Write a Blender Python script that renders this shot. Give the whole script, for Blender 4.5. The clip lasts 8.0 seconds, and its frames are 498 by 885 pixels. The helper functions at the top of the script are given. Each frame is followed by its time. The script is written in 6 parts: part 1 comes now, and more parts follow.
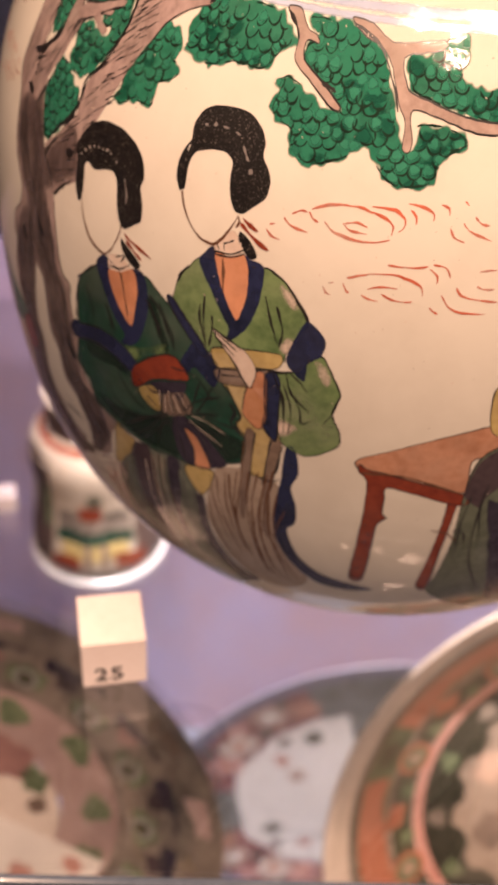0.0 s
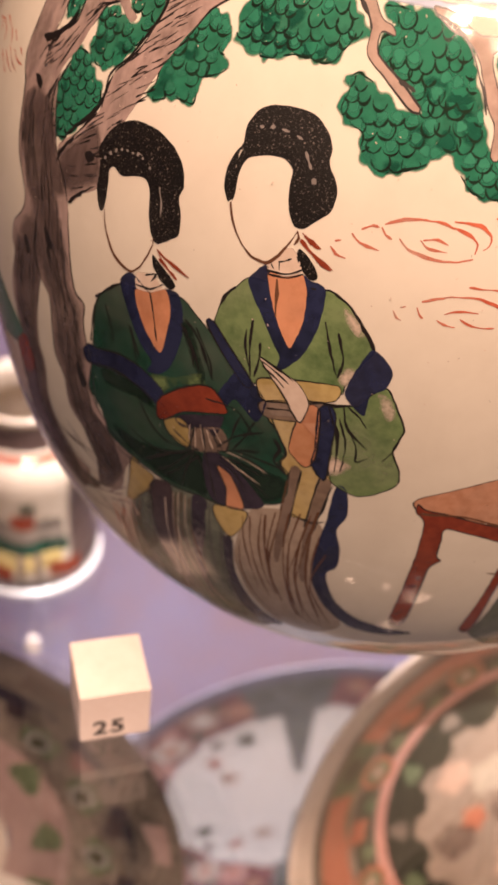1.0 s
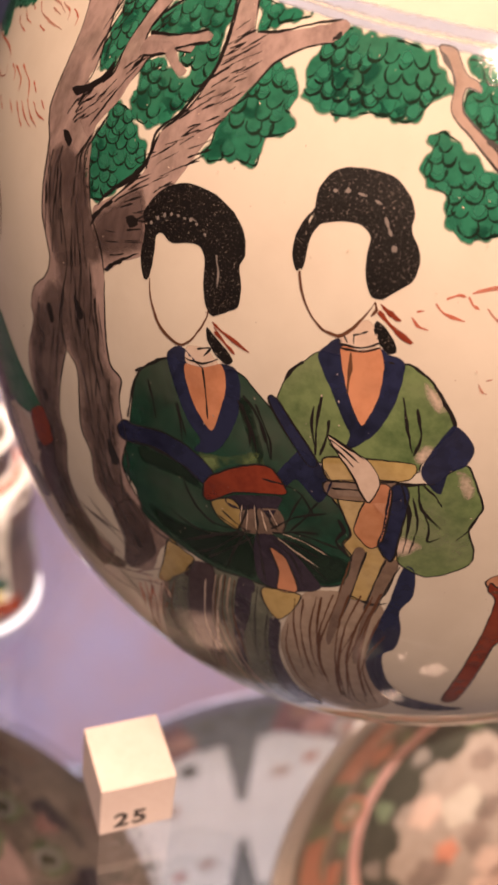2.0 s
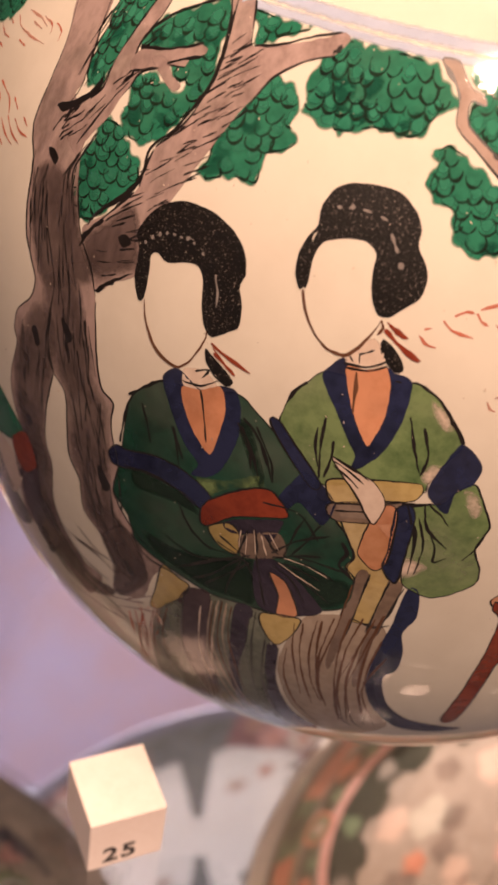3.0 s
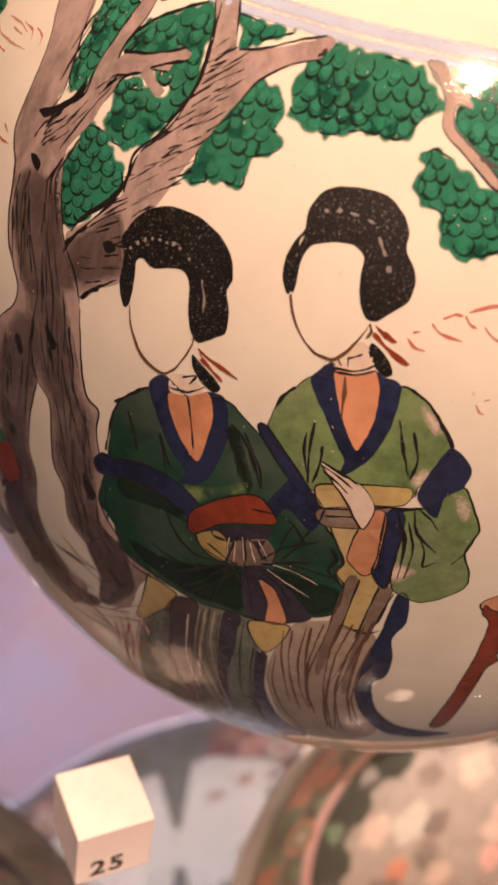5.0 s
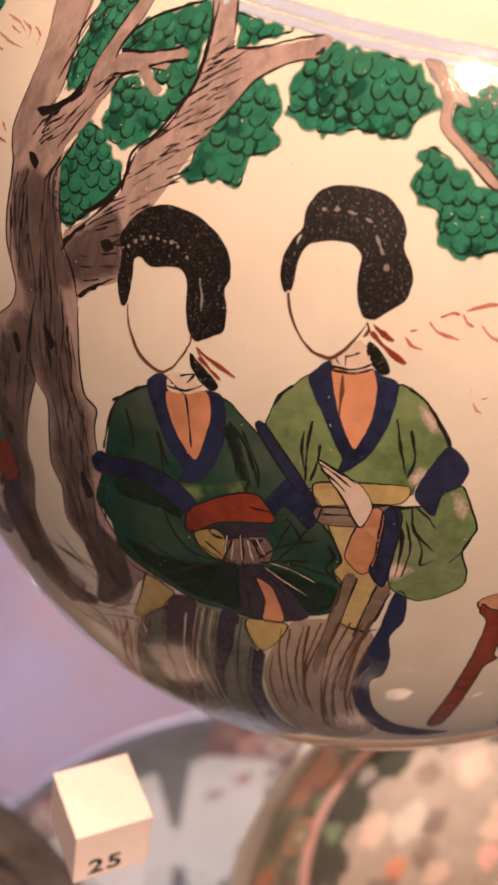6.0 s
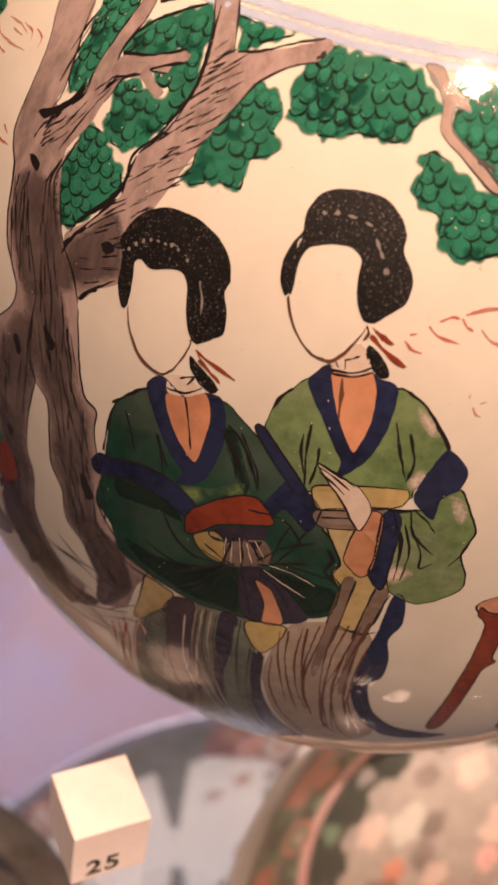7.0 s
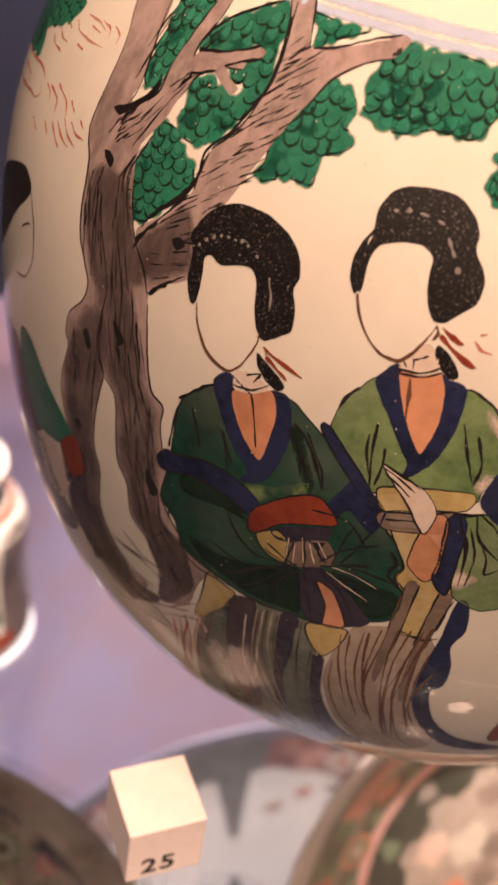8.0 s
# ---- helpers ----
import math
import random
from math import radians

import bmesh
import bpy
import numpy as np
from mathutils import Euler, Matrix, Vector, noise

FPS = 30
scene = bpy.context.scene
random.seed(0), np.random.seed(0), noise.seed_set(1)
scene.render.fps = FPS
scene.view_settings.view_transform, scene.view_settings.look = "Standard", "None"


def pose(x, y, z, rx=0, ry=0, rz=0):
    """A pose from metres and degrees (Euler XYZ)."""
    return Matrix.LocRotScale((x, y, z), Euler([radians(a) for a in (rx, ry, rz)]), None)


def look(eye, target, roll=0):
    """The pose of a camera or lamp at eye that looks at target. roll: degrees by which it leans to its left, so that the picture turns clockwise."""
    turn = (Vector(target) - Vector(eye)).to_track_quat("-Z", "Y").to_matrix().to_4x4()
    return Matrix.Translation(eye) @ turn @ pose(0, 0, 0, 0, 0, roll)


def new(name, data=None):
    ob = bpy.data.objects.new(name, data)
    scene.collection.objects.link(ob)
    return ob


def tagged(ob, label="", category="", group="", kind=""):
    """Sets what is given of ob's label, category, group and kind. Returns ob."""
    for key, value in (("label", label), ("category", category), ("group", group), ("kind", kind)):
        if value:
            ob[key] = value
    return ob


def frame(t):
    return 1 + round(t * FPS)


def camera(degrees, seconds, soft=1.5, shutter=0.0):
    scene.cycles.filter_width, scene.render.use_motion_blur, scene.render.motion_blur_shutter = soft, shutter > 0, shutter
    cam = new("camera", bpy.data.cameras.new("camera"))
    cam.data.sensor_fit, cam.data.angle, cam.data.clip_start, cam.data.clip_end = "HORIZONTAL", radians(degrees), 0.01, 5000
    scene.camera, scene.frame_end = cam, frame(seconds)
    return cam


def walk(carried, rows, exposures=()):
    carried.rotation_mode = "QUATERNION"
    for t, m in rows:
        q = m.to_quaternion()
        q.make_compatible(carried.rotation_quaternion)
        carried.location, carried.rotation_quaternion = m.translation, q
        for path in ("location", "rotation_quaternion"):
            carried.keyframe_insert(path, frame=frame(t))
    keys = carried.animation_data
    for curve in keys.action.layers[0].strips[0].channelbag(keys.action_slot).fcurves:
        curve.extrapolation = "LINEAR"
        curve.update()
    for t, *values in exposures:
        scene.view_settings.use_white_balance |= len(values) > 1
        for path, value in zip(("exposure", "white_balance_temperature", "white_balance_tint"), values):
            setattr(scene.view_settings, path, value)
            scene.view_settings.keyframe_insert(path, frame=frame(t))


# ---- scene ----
cam = camera(24.7, 8.0, soft=3.0)
cam.data.dof.use_dof = True
cam.data.dof.focus_distance = 0.222
cam.data.dof.aperture_fstop = 27.0
METRES, EYE, TILT, LEAN, TURN = 0.11, 1.4529, -40.564, -2.781, 0.0
START_X, START_Y = -0.05536, -0.33015
ROWS = [
    (0.0, 0.0000, 0.0000, 0.0000, -0.00, 0.00, -0.00),
    (0.2, -0.0221, 0.0555, 0.0553, -0.52, -0.71, -0.07),
    (0.5, -0.0787, 0.1567, 0.0503, -1.39, -0.89, 0.08),
    (0.7, -0.1883, 0.2415, 0.0434, -2.82, -0.70, 0.42),
    (0.8, -0.2218, 0.2555, 0.0848, -3.69, -0.93, 0.54),
    (1.0, -0.2794, 0.2874, 0.1017, -4.80, -0.53, 0.81),
    (1.2, -0.3742, 0.3673, 0.1178, -6.02, -0.40, 1.36),
    (1.5, -0.4663, 0.4455, 0.1775, -7.53, -0.04, 1.89),
    (1.7, -0.4964, 0.4617, 0.2114, -8.22, -0.01, 2.23),
    (2.8, -0.6204, 0.5537, 0.2542, -12.21, 0.56, 4.02),
    (3.0, -0.6314, 0.5638, 0.2598, -12.47, 0.50, 4.17),
    (3.5, -0.6383, 0.5668, 0.2679, -13.22, 0.64, 4.51),
    (4.0, -0.6427, 0.5694, 0.2653, -13.58, 0.74, 4.68),
    (4.5, -0.6450, 0.5803, 0.2620, -13.66, 0.81, 4.76),
    (4.7, -0.6489, 0.5847, 0.2579, -13.72, 0.84, 4.84),
    (5.8, -0.6573, 0.5779, 0.2551, -13.99, 0.81, 4.96),
    (6.0, -0.6532, 0.5807, 0.2549, -13.90, 0.81, 4.91),
    (6.5, -0.6534, 0.5835, 0.2556, -13.95, 0.79, 4.85),
    (7.0, -0.6510, 0.5779, 0.2586, -13.86, 0.84, 4.64),
    (7.2, -0.6574, 0.5788, 0.2549, -13.78, 1.09, 4.42),
    (7.5, -0.6497, 0.5857, 0.2622, -12.86, 1.12, 4.06),
    (7.7, -0.6424, 0.5872, 0.2645, -11.67, 1.25, 3.52),
    (8.0, -0.6411, 0.5861, 0.2348, -10.33, 1.67, 2.99),
]
walk(cam, [(t, pose(START_X, START_Y, EYE, TILT, LEAN, TURN) @ pose(METRES * x, METRES * y, METRES * z, 90 + pitch, roll, yaw)) for t, x, y, z, yaw, pitch, roll in ROWS])

from mathutils.geometry import delaunay_2d_cdt

SHELF = 1.15          # top of the glass shelf on which the jar stands
LOWER = 0.607         # top of the second glass shelf
FLOOR = -0.325        # cloth-covered bottom of the case
BACK = 0.93           # face of the cloth-covered back of the case

# ---- world and lamps ----
world = bpy.data.worlds.new("world")
scene.world = world
world.use_nodes = True
world.node_tree.nodes["Background"].inputs[0].default_value = (0.45, 0.36, 0.345, 1)
world.node_tree.nodes["Background"].inputs[1].default_value = 0.24


def spot(x, y, z, aim, watts, colour, cone=70, size=0.016):
    data = bpy.data.lights.new("spot", "SPOT")
    data.energy, data.color, data.spot_size, data.spot_blend, data.shadow_soft_size = watts, colour, radians(cone), 0.6, size
    ob = new("spot", data)
    ob.matrix_world = look((x, y, z), aim)
    return ob


WARM = (1.0, 0.635, 0.45)
TARGET = (-0.02, -0.11, 1.24)
LAMPS = 3.70          # height of the room lamps and of the added fill spots
# the last lamp is unseen fill, added to lift the jar's left side
for lx, ly, watts, size in ((0.452, -1.02, 152, 0.10), (-0.175, -1.16, 226, 0.042), (0.145, -1.19, 90, 0.042), (0.19, -1.56, 60, 0.045), (0.36, -0.36, 60, 0.06), (-0.55, 0.10, 55, 0.02)):
    spot(lx, ly, LAMPS, TARGET, watts, WARM, 44, size)
# four unseen spots, added to brighten the dishes and the back cloth
spot(1.10, -0.90, LAMPS, (0.09, 0.05, 0.80), 150, (1.0, 0.73, 0.58), 8, 0.03)
spot(-1.10, -0.90, LAMPS, (-0.17, 0.05, 0.78), 110, (1.0, 0.76, 0.64), 8, 0.03)
spot(-0.14, 0.10, 2.9, (0.02, BACK, 0.34), 275, (0.76, 0.71, 1.0), 24)
spot(0.22, 0.0, LAMPS, (0.17, 0.62, 0.0), 2100, (1.0, 0.86, 0.82), 17)


# ---- materials ----
def nodes_of(name, rough=0.5, metal=0.0, coat=0.0):
    m = bpy.data.materials.new(name)
    m.use_nodes = True
    nt = m.node_tree
    b = nt.nodes["Principled BSDF"]
    b.inputs["Roughness"].default_value, b.inputs["Metallic"].default_value = rough, metal
    b.inputs["Coat Weight"].default_value = coat
    b.inputs["Coat Roughness"].default_value = 0.03
    return m, nt, b


def noise_node(nt, scale, detail=4.0, rough=0.6, stretch=(1, 1, 1)):
    co = nt.nodes.new("ShaderNodeTexCoord")
    mp = nt.nodes.new("ShaderNodeMapping")
    mp.inputs["Scale"].default_value = stretch
    n = nt.nodes.new("ShaderNodeTexNoise")
    n.inputs["Scale"].default_value, n.inputs["Detail"].default_value, n.inputs["Roughness"].default_value = scale, detail, rough
    nt.links.new(co.outputs["Object"], mp.inputs[0])
    nt.links.new(mp.outputs[0], n.inputs["Vector"])
    return n


def ramp_node(nt, fac, stops):
    r = nt.nodes.new("ShaderNodeValToRGB")
    while len(r.color_ramp.elements) < len(stops):
        r.color_ramp.elements.new(0.5)
    for e, (pos, col) in zip(r.color_ramp.elements, stops):
        e.position, e.color = pos, (*col, 1)
    nt.links.new(fac, r.inputs[0])
    return r


def mottled(name, dark, light, rough=0.4, coat=0.0, big=12.0, small=160.0, bump=0.0, stretch=(1, 1, 1), lo=0.35, hi=0.65):
    """A surface of two tones, mixed at two scales, with fine relief."""
    m, nt, b = nodes_of(name, rough, 0, coat)
    n1, n2 = noise_node(nt, big, stretch=stretch), noise_node(nt, small, stretch=stretch)
    mix = nt.nodes.new("ShaderNodeMath")
    mix.operation = "MULTIPLY_ADD"
    mix.inputs[1].default_value = 0.5
    half = nt.nodes.new("ShaderNodeMath")
    half.operation = "MULTIPLY"
    half.inputs[1].default_value = 0.65
    nt.links.new(n1.outputs[0], half.inputs[0])
    nt.links.new(n2.outputs[0], mix.inputs[0])
    nt.links.new(half.outputs[0], mix.inputs[2])
    r = ramp_node(nt, mix.outputs[0], [(lo, dark), (hi, light)])
    nt.links.new(r.outputs[0], b.inputs["Base Color"])
    if bump:
        bp = nt.nodes.new("ShaderNodeBump")
        bp.inputs["Strength"].default_value, bp.inputs["Distance"].default_value = bump, 0.0006
        nt.links.new(n2.outputs[0], bp.inputs["Height"])
        nt.links.new(bp.outputs[0], b.inputs["Normal"])
    return m


PORCELAIN = mottled("porcelain_glaze", (0.67, 0.62, 0.525), (0.76, 0.715, 0.615), 0.0, 0.0, 9, 70, 0.02)
CARD = mottled("white_card", (0.80, 0.69, 0.65), (0.85, 0.76, 0.73), 0.7, 0, 40, 400, 0.1)
INK = mottled("black_ink", (0.005, 0.004, 0.004), (0.016, 0.012, 0.011), 0.35)
# pink to blue-lilac drift puts the uneven coloured light into the cloth
CLOTH = mottled("lilac_cloth", (0.46, 0.31, 0.34), (0.45, 0.40, 0.60), 0.9, 0, 4.2, 500, 0.5, (1, 1, 0.7), 0.46, 0.66)
NAVY_CLOTH = mottled("navy_cloth", (0.012, 0.013, 0.024), (0.024, 0.025, 0.042), 0.9, 0, 5, 500, 0.5)
SLATE_CLOTH = mottled("slate_blue_cloth", (0.16, 0.17, 0.23), (0.24, 0.25, 0.32), 0.9, 0, 6, 500, 0.5)
PLASTER = mottled("white_plaster", (0.62, 0.60, 0.57), (0.70, 0.68, 0.65), 0.8, 0, 3, 60, 0.2)


def enamel(name, dark, light, rough=0.09, big=60.0, bump=0.11, stretch=(1, 1, 1), thin=0.0):
    """Overglaze enamel: pooled and thin places, glossy and a little wavy."""
    m = mottled(name, dark, light, rough, 0.0, big, 420, bump, stretch, 0.36, 0.64)
    nt = m.node_tree
    at = nt.nodes.new("ShaderNodeAttribute")
    at.attribute_name = "wash"
    n = noise_node(nt, 700, 2)
    add = nt.nodes.new("ShaderNodeMath")
    add.operation = "MULTIPLY_ADD"
    add.inputs[1].default_value = 0.5
    nt.links.new(n.outputs[0], add.inputs[0])
    nt.links.new(at.outputs["Fac"], add.inputs[2])
    r = ramp_node(nt, add.outputs[0], [(0.18, (0, 0, 0)), (0.72, (1, 1, 1))])
    body = ramp_node(nt, noise_node(nt, big * 0.7, 3).outputs[0], [(0.38, (1 - thin,) * 3), (0.62, (1, 1, 1))])
    times = nt.nodes.new("ShaderNodeMath")
    times.operation = "MULTIPLY"
    nt.links.new(r.outputs[0], times.inputs[0])
    nt.links.new(body.outputs[0], times.inputs[1])
    nt.links.new(times.outputs[0], nt.nodes["Principled BSDF"].inputs["Alpha"])
    return m


BARK = enamel("aubergine_brown_enamel", (0.19, 0.135, 0.124), (0.44, 0.33, 0.305), 0.08, 90, 0.2, (1, 1, 0.3), thin=0.3)
# pooled enamel of the lower trunk, with its shade painted in
BARKDARK = enamel("shaded_pooled_aubergine", (0.060, 0.042, 0.040), (0.13, 0.094, 0.088), 0.07, 70, 0.2, (1, 1, 0.3), thin=0.6)
TWIG = enamel("pale_brown_enamel", (0.26, 0.18, 0.155), (0.46, 0.35, 0.30), thin=0.4)
GREEN = enamel("leaf_green_enamel", (0.012, 0.105, 0.062), (0.028, 0.20, 0.118), 0.06, 40, thin=0.15)
DARKGREEN = enamel("bottle_green_enamel", (0.005, 0.023, 0.015), (0.014, 0.068, 0.042), 0.06, 38, thin=0.26)
LIGHTGREEN = enamel("pea_green_enamel", (0.085, 0.15, 0.055), (0.20, 0.29, 0.12), 0.06, 45, thin=0.35)
GREYGREEN = enamel("grey_green_enamel", (0.07, 0.085, 0.06), (0.15, 0.17, 0.12))
NAVY = enamel("violet_blue_enamel", (0.006, 0.007, 0.020), (0.022, 0.028, 0.078), 0.06, 75, thin=0.1)
NIGHT = enamel("dark_violet_enamel", (0.016, 0.012, 0.022), (0.045, 0.035, 0.055), bump=0.5)
PLUM = enamel("aubergine_enamel", (0.035, 0.022, 0.028), (0.08, 0.055, 0.060))
ORANGE = enamel("orange_enamel", (0.56, 0.235, 0.115), (0.70, 0.33, 0.185), thin=0.35)
ORANGE2 = enamel("pale_orange_enamel", (0.46, 0.21, 0.115), (0.62, 0.33, 0.21), thin=0.35)
RED = enamel("iron_red_enamel", (0.15, 0.022, 0.011), (0.28, 0.052, 0.022), thin=0.15)
IRONRED = enamel("thin_iron_red_line", (0.45, 0.075, 0.035), (0.60, 0.16, 0.09), thin=0.5)
YELLOW = enamel("straw_yellow_enamel", (0.42, 0.30, 0.10), (0.60, 0.46, 0.19), thin=0.4)
TAUPE = enamel("taupe_enamel", (0.15, 0.105, 0.085), (0.26, 0.19, 0.15), 0.05, bump=0.25, thin=0.3)
SKIRT = enamel("grey_sea_green_enamel", (0.09, 0.11, 0.085), (0.20, 0.22, 0.17), 0.05, bump=0.25, thin=0.35)
SKIRT2 = enamel("warm_grey_enamel", (0.34, 0.26, 0.20), (0.46, 0.37, 0.29), 0.05, bump=0.25, thin=0.4)
PALE = enamel("pale_cream_enamel", (0.60, 0.47, 0.38), (0.72, 0.60, 0.50))
PEARL = enamel("grey_pearl_enamel", (0.16, 0.14, 0.13), (0.30, 0.27, 0.25))
BROWN = enamel("brown_line", (0.085, 0.035, 0.018), (0.14, 0.065, 0.035))
BLUE = enamel("washed_blue", (0.44, 0.53, 0.72), (0.52, 0.60, 0.77), thin=0.2)
LEAFLIGHT = enamel("thin_leaf_green", (0.022, 0.16, 0.098), (0.042, 0.235, 0.145), 0.06, 60, thin=0.3)
POOL = enamel("pooled_leaf_green", (0.006, 0.055, 0.034), (0.012, 0.095, 0.058), 0.06, 60, thin=0.55)
LEAFLINE = enamel("blackish_green_line", (0.005, 0.012, 0.008), (0.013, 0.030, 0.018))


def hair_enamel():
    """Thick black enamel, crackled and pitted, its glints painted in as pale specks."""
    m, nt, b = nodes_of("glint_specked_enamel", 0.45, 0, 0.08)
    b.inputs["Specular IOR Level"].default_value = 0.3
    n = noise_node(nt, 2300, 3, 0.8)
    r = ramp_node(nt, n.outputs[0], [(0.60, (0.005, 0.004, 0.004)), (0.69, (0.34, 0.29, 0.25))])
    nt.links.new(r.outputs[0], b.inputs["Base Color"])
    bp = nt.nodes.new("ShaderNodeBump")
    bp.inputs["Strength"].default_value, bp.inputs["Distance"].default_value = 0.5, 0.0004
    nt.links.new(n.outputs[0], bp.inputs["Height"])
    nt.links.new(bp.outputs[0], b.inputs["Normal"])
    return m


HAIR = hair_enamel()


def glass_material():
    """Thin clear glass: clear to look through, with the faint sheen of its two faces."""
    m = bpy.data.materials.new("shelf_glass")
    m.use_nodes = True
    nt = m.node_tree
    nt.nodes.remove(nt.nodes["Principled BSDF"])
    clear, gloss, mix, fr = (nt.nodes.new(k) for k in ("ShaderNodeBsdfTransparent", "ShaderNodeBsdfGlossy", "ShaderNodeMixShader", "ShaderNodeLayerWeight"))
    clear.inputs[0].default_value = (0.975, 0.985, 0.985, 1)
    gloss.inputs["Roughness"].default_value = 0.0
    fr.inputs[0].default_value = 0.5
    power, sheen = nt.nodes.new("ShaderNodeMath"), nt.nodes.new("ShaderNodeMath")
    power.operation, sheen.operation = "POWER", "MULTIPLY_ADD"
    power.inputs[1].default_value = 5.0
    sheen.inputs[1].default_value, sheen.inputs[2].default_value = 0.6, 0.13
    nt.links.new(fr.outputs["Facing"], power.inputs[0])
    nt.links.new(power.outputs[0], sheen.inputs[0])
    nt.links.new(sheen.outputs[0], mix.inputs[0])
    nt.links.new(clear.outputs[0], mix.inputs[1])
    nt.links.new(gloss.outputs[0], mix.inputs[2])
    nt.links.new(mix.outputs[0], nt.nodes["Material Output"].inputs[0])
    return m


GLASS = glass_material()
GLASS_EDGE = mottled("glass_edge", (0.07, 0.09, 0.13), (0.12, 0.15, 0.20), 0.2, 0.3, 30, 200, 0.05)


# ---- mesh helpers ----
def obj(name, bm, mats, parent=None, smooth=True):
    me = bpy.data.meshes.new(name)
    bm.to_mesh(me)
    bm.free()
    for m in mats if isinstance(mats, (list, tuple)) else [mats]:
        me.materials.append(m)
    if smooth:
        for q in me.polygons:
            q.use_smooth = True
    ob = new(name, me)
    if parent:
        ob.parent = parent
    return ob


def part(name, bm, material, parent, label="", smooth=True):
    ob = obj(name, bm, material, parent, smooth)
    return tagged(ob, label) if label else ob


def lathe(profile, seg=96, closed=False):
    """A surface of revolution about z from (radius, height) pairs."""
    bm = bmesh.new()
    rings = []
    for r, z in profile:
        if r < 1e-6:
            rings.append([bm.verts.new((0, 0, z))])
        else:
            rings.append([bm.verts.new((r * math.cos(2 * math.pi * i / seg), r * math.sin(2 * math.pi * i / seg), z)) for i in range(seg)])
    pairs = list(zip(rings, rings[1:])) + ([(rings[-1], rings[0])] if closed else [])
    for a, b in pairs:
        for i in range(seg):
            j = (i + 1) % seg
            if len(a) == 1 and len(b) > 1:
                bm.faces.new((a[0], b[j], b[i]))
            elif len(b) == 1 and len(a) > 1:
                bm.faces.new((a[i], a[j], b[0]))
            elif len(a) > 1:
                bm.faces.new((a[i], a[j], b[j], b[i]))
    bmesh.ops.recalc_face_normals(bm, faces=bm.faces)
    return bm


def box(sx, sy, sz, bevel=0.0, at=(0, 0, 0), seg=2):
    bm = bmesh.new()
    bmesh.ops.create_cube(bm, size=1, matrix=Matrix.Translation(at) @ Matrix.Diagonal((sx, sy, sz, 1)))
    if bevel:
        bmesh.ops.bevel(bm, geom=bm.edges[:], offset=bevel, segments=seg, affect="EDGES", profile=0.7)
    return bm


# ---- the display case ----
def slab(name, size, at, mat, label, category):
    return tagged(obj(name, box(*size, at=at), mat, smooth=False), label, category, kind="structure")


TOP = 4.2             # height of the room's ceiling over the bottom of the case
PANEL = 0.70          # upper edge of the lilac cloth on the back
slab("floor", (2.4, 1.86, 0.04), (0, 0.0, FLOOR - 0.02), SLATE_CLOTH, "slate blue cloth covered bottom of the display case", "floor")
slab("wall_back", (2.4, 0.04, PANEL - FLOOR), (0, BACK + 0.02, (PANEL + FLOOR) / 2), CLOTH, "lilac cloth covered back of the display case", "wall")
slab("wall_upper_back", (2.4, 0.04, FLOOR + TOP - PANEL), (0, BACK + 0.024, (FLOOR + TOP + PANEL) / 2), NAVY_CLOTH, "dark navy cloth on the upper back of the display case", "wall")
# both ends are unseen additions, kept dark to dim the jar's edge reflections
slab("wall_left", (0.04, 1.36, TOP), (-1.22, 0.29, FLOOR + TOP / 2), SLATE_CLOTH, "assumed dark slate blue end closing the display case", "wall")
slab("wall_right", (0.04, 1.36, TOP), (1.22, 0.29, FLOOR + TOP / 2), SLATE_CLOTH, "assumed dark slate blue end closing the display case", "wall")
slab("ceiling", (2.44, 3.4, 0.04), (0, -0.73, FLOOR + TOP + 0.02), PLASTER, "white ceiling over the display case", "ceiling")
shelf = tagged(obj("glass_shelf", box(2.4, 1.094, 0.008, 0.0012, (0, 0.3815, SHELF - 0.004)), GLASS, smooth=False), "clear glass shelf with polished edges under the jar", "shelf", "glass shelves")
shelf.visible_shadow = False
part("polished_edge", box(2.4, 0.0025, 0.008, 0.0008, (0, -0.1672, SHELF - 0.004)), GLASS_EDGE, shelf, "bluish polished glass edge", False)
shelf = tagged(obj("glass_shelf", box(2.4, 0.87, 0.008, 0.0012, (0, 0.495, LOWER - 0.004)), GLASS, smooth=False), "clear lower glass shelf carrying dishes and a vase", "shelf", "glass shelves")
shelf.visible_shadow = False

# ---- the large jar ----
A0, A1, A2, A3, A4 = 1.01492, 0.44982, -0.63882, 0.49996, -0.22139


def body_radius(z):
    """Radius of the jar's belly at the height z above the shelf."""
    h = z / 0.11 - 0.5354
    return 0.11 * (A0 + h * (A1 + h * (A2 + h * (A3 + h * A4))))


def jar_profile():
    pts = [(0.0, 0.006), (0.052, 0.006), (0.056, 0.0), (0.063, 0.0), (0.0655, 0.004), (0.066, 0.0085)]
    z = 0.0112
    while z < 0.2215:
        pts.append((body_radius(z), z))
        z += 0.0018
    pts += [(0.0898, 0.2240), (0.0870, 0.2262), (0.0830, 0.2284), (0.0795, 0.2308), (0.0772, 0.2345), (0.0765, 0.24)]
    pts += [(0.0765, 0.252), (0.0758, 0.2545), (0.0740, 0.2552), (0.0720, 0.2545), (0.0712, 0.252), (0.0712, 0.236), (0.075, 0.226)]
    z = 0.218
    while z > 0.02:
        pts.append((body_radius(z) - 0.006, z))
        z -= 0.008
    pts += [(0.055, 0.014), (0.0, 0.0125)]
    return pts


jar = tagged(obj("porcelain_jar", lathe(jar_profile(), 360), PORCELAIN), "large round white porcelain jar painted in green enamels", "jar")
jar.location = (0, 0, SHELF)

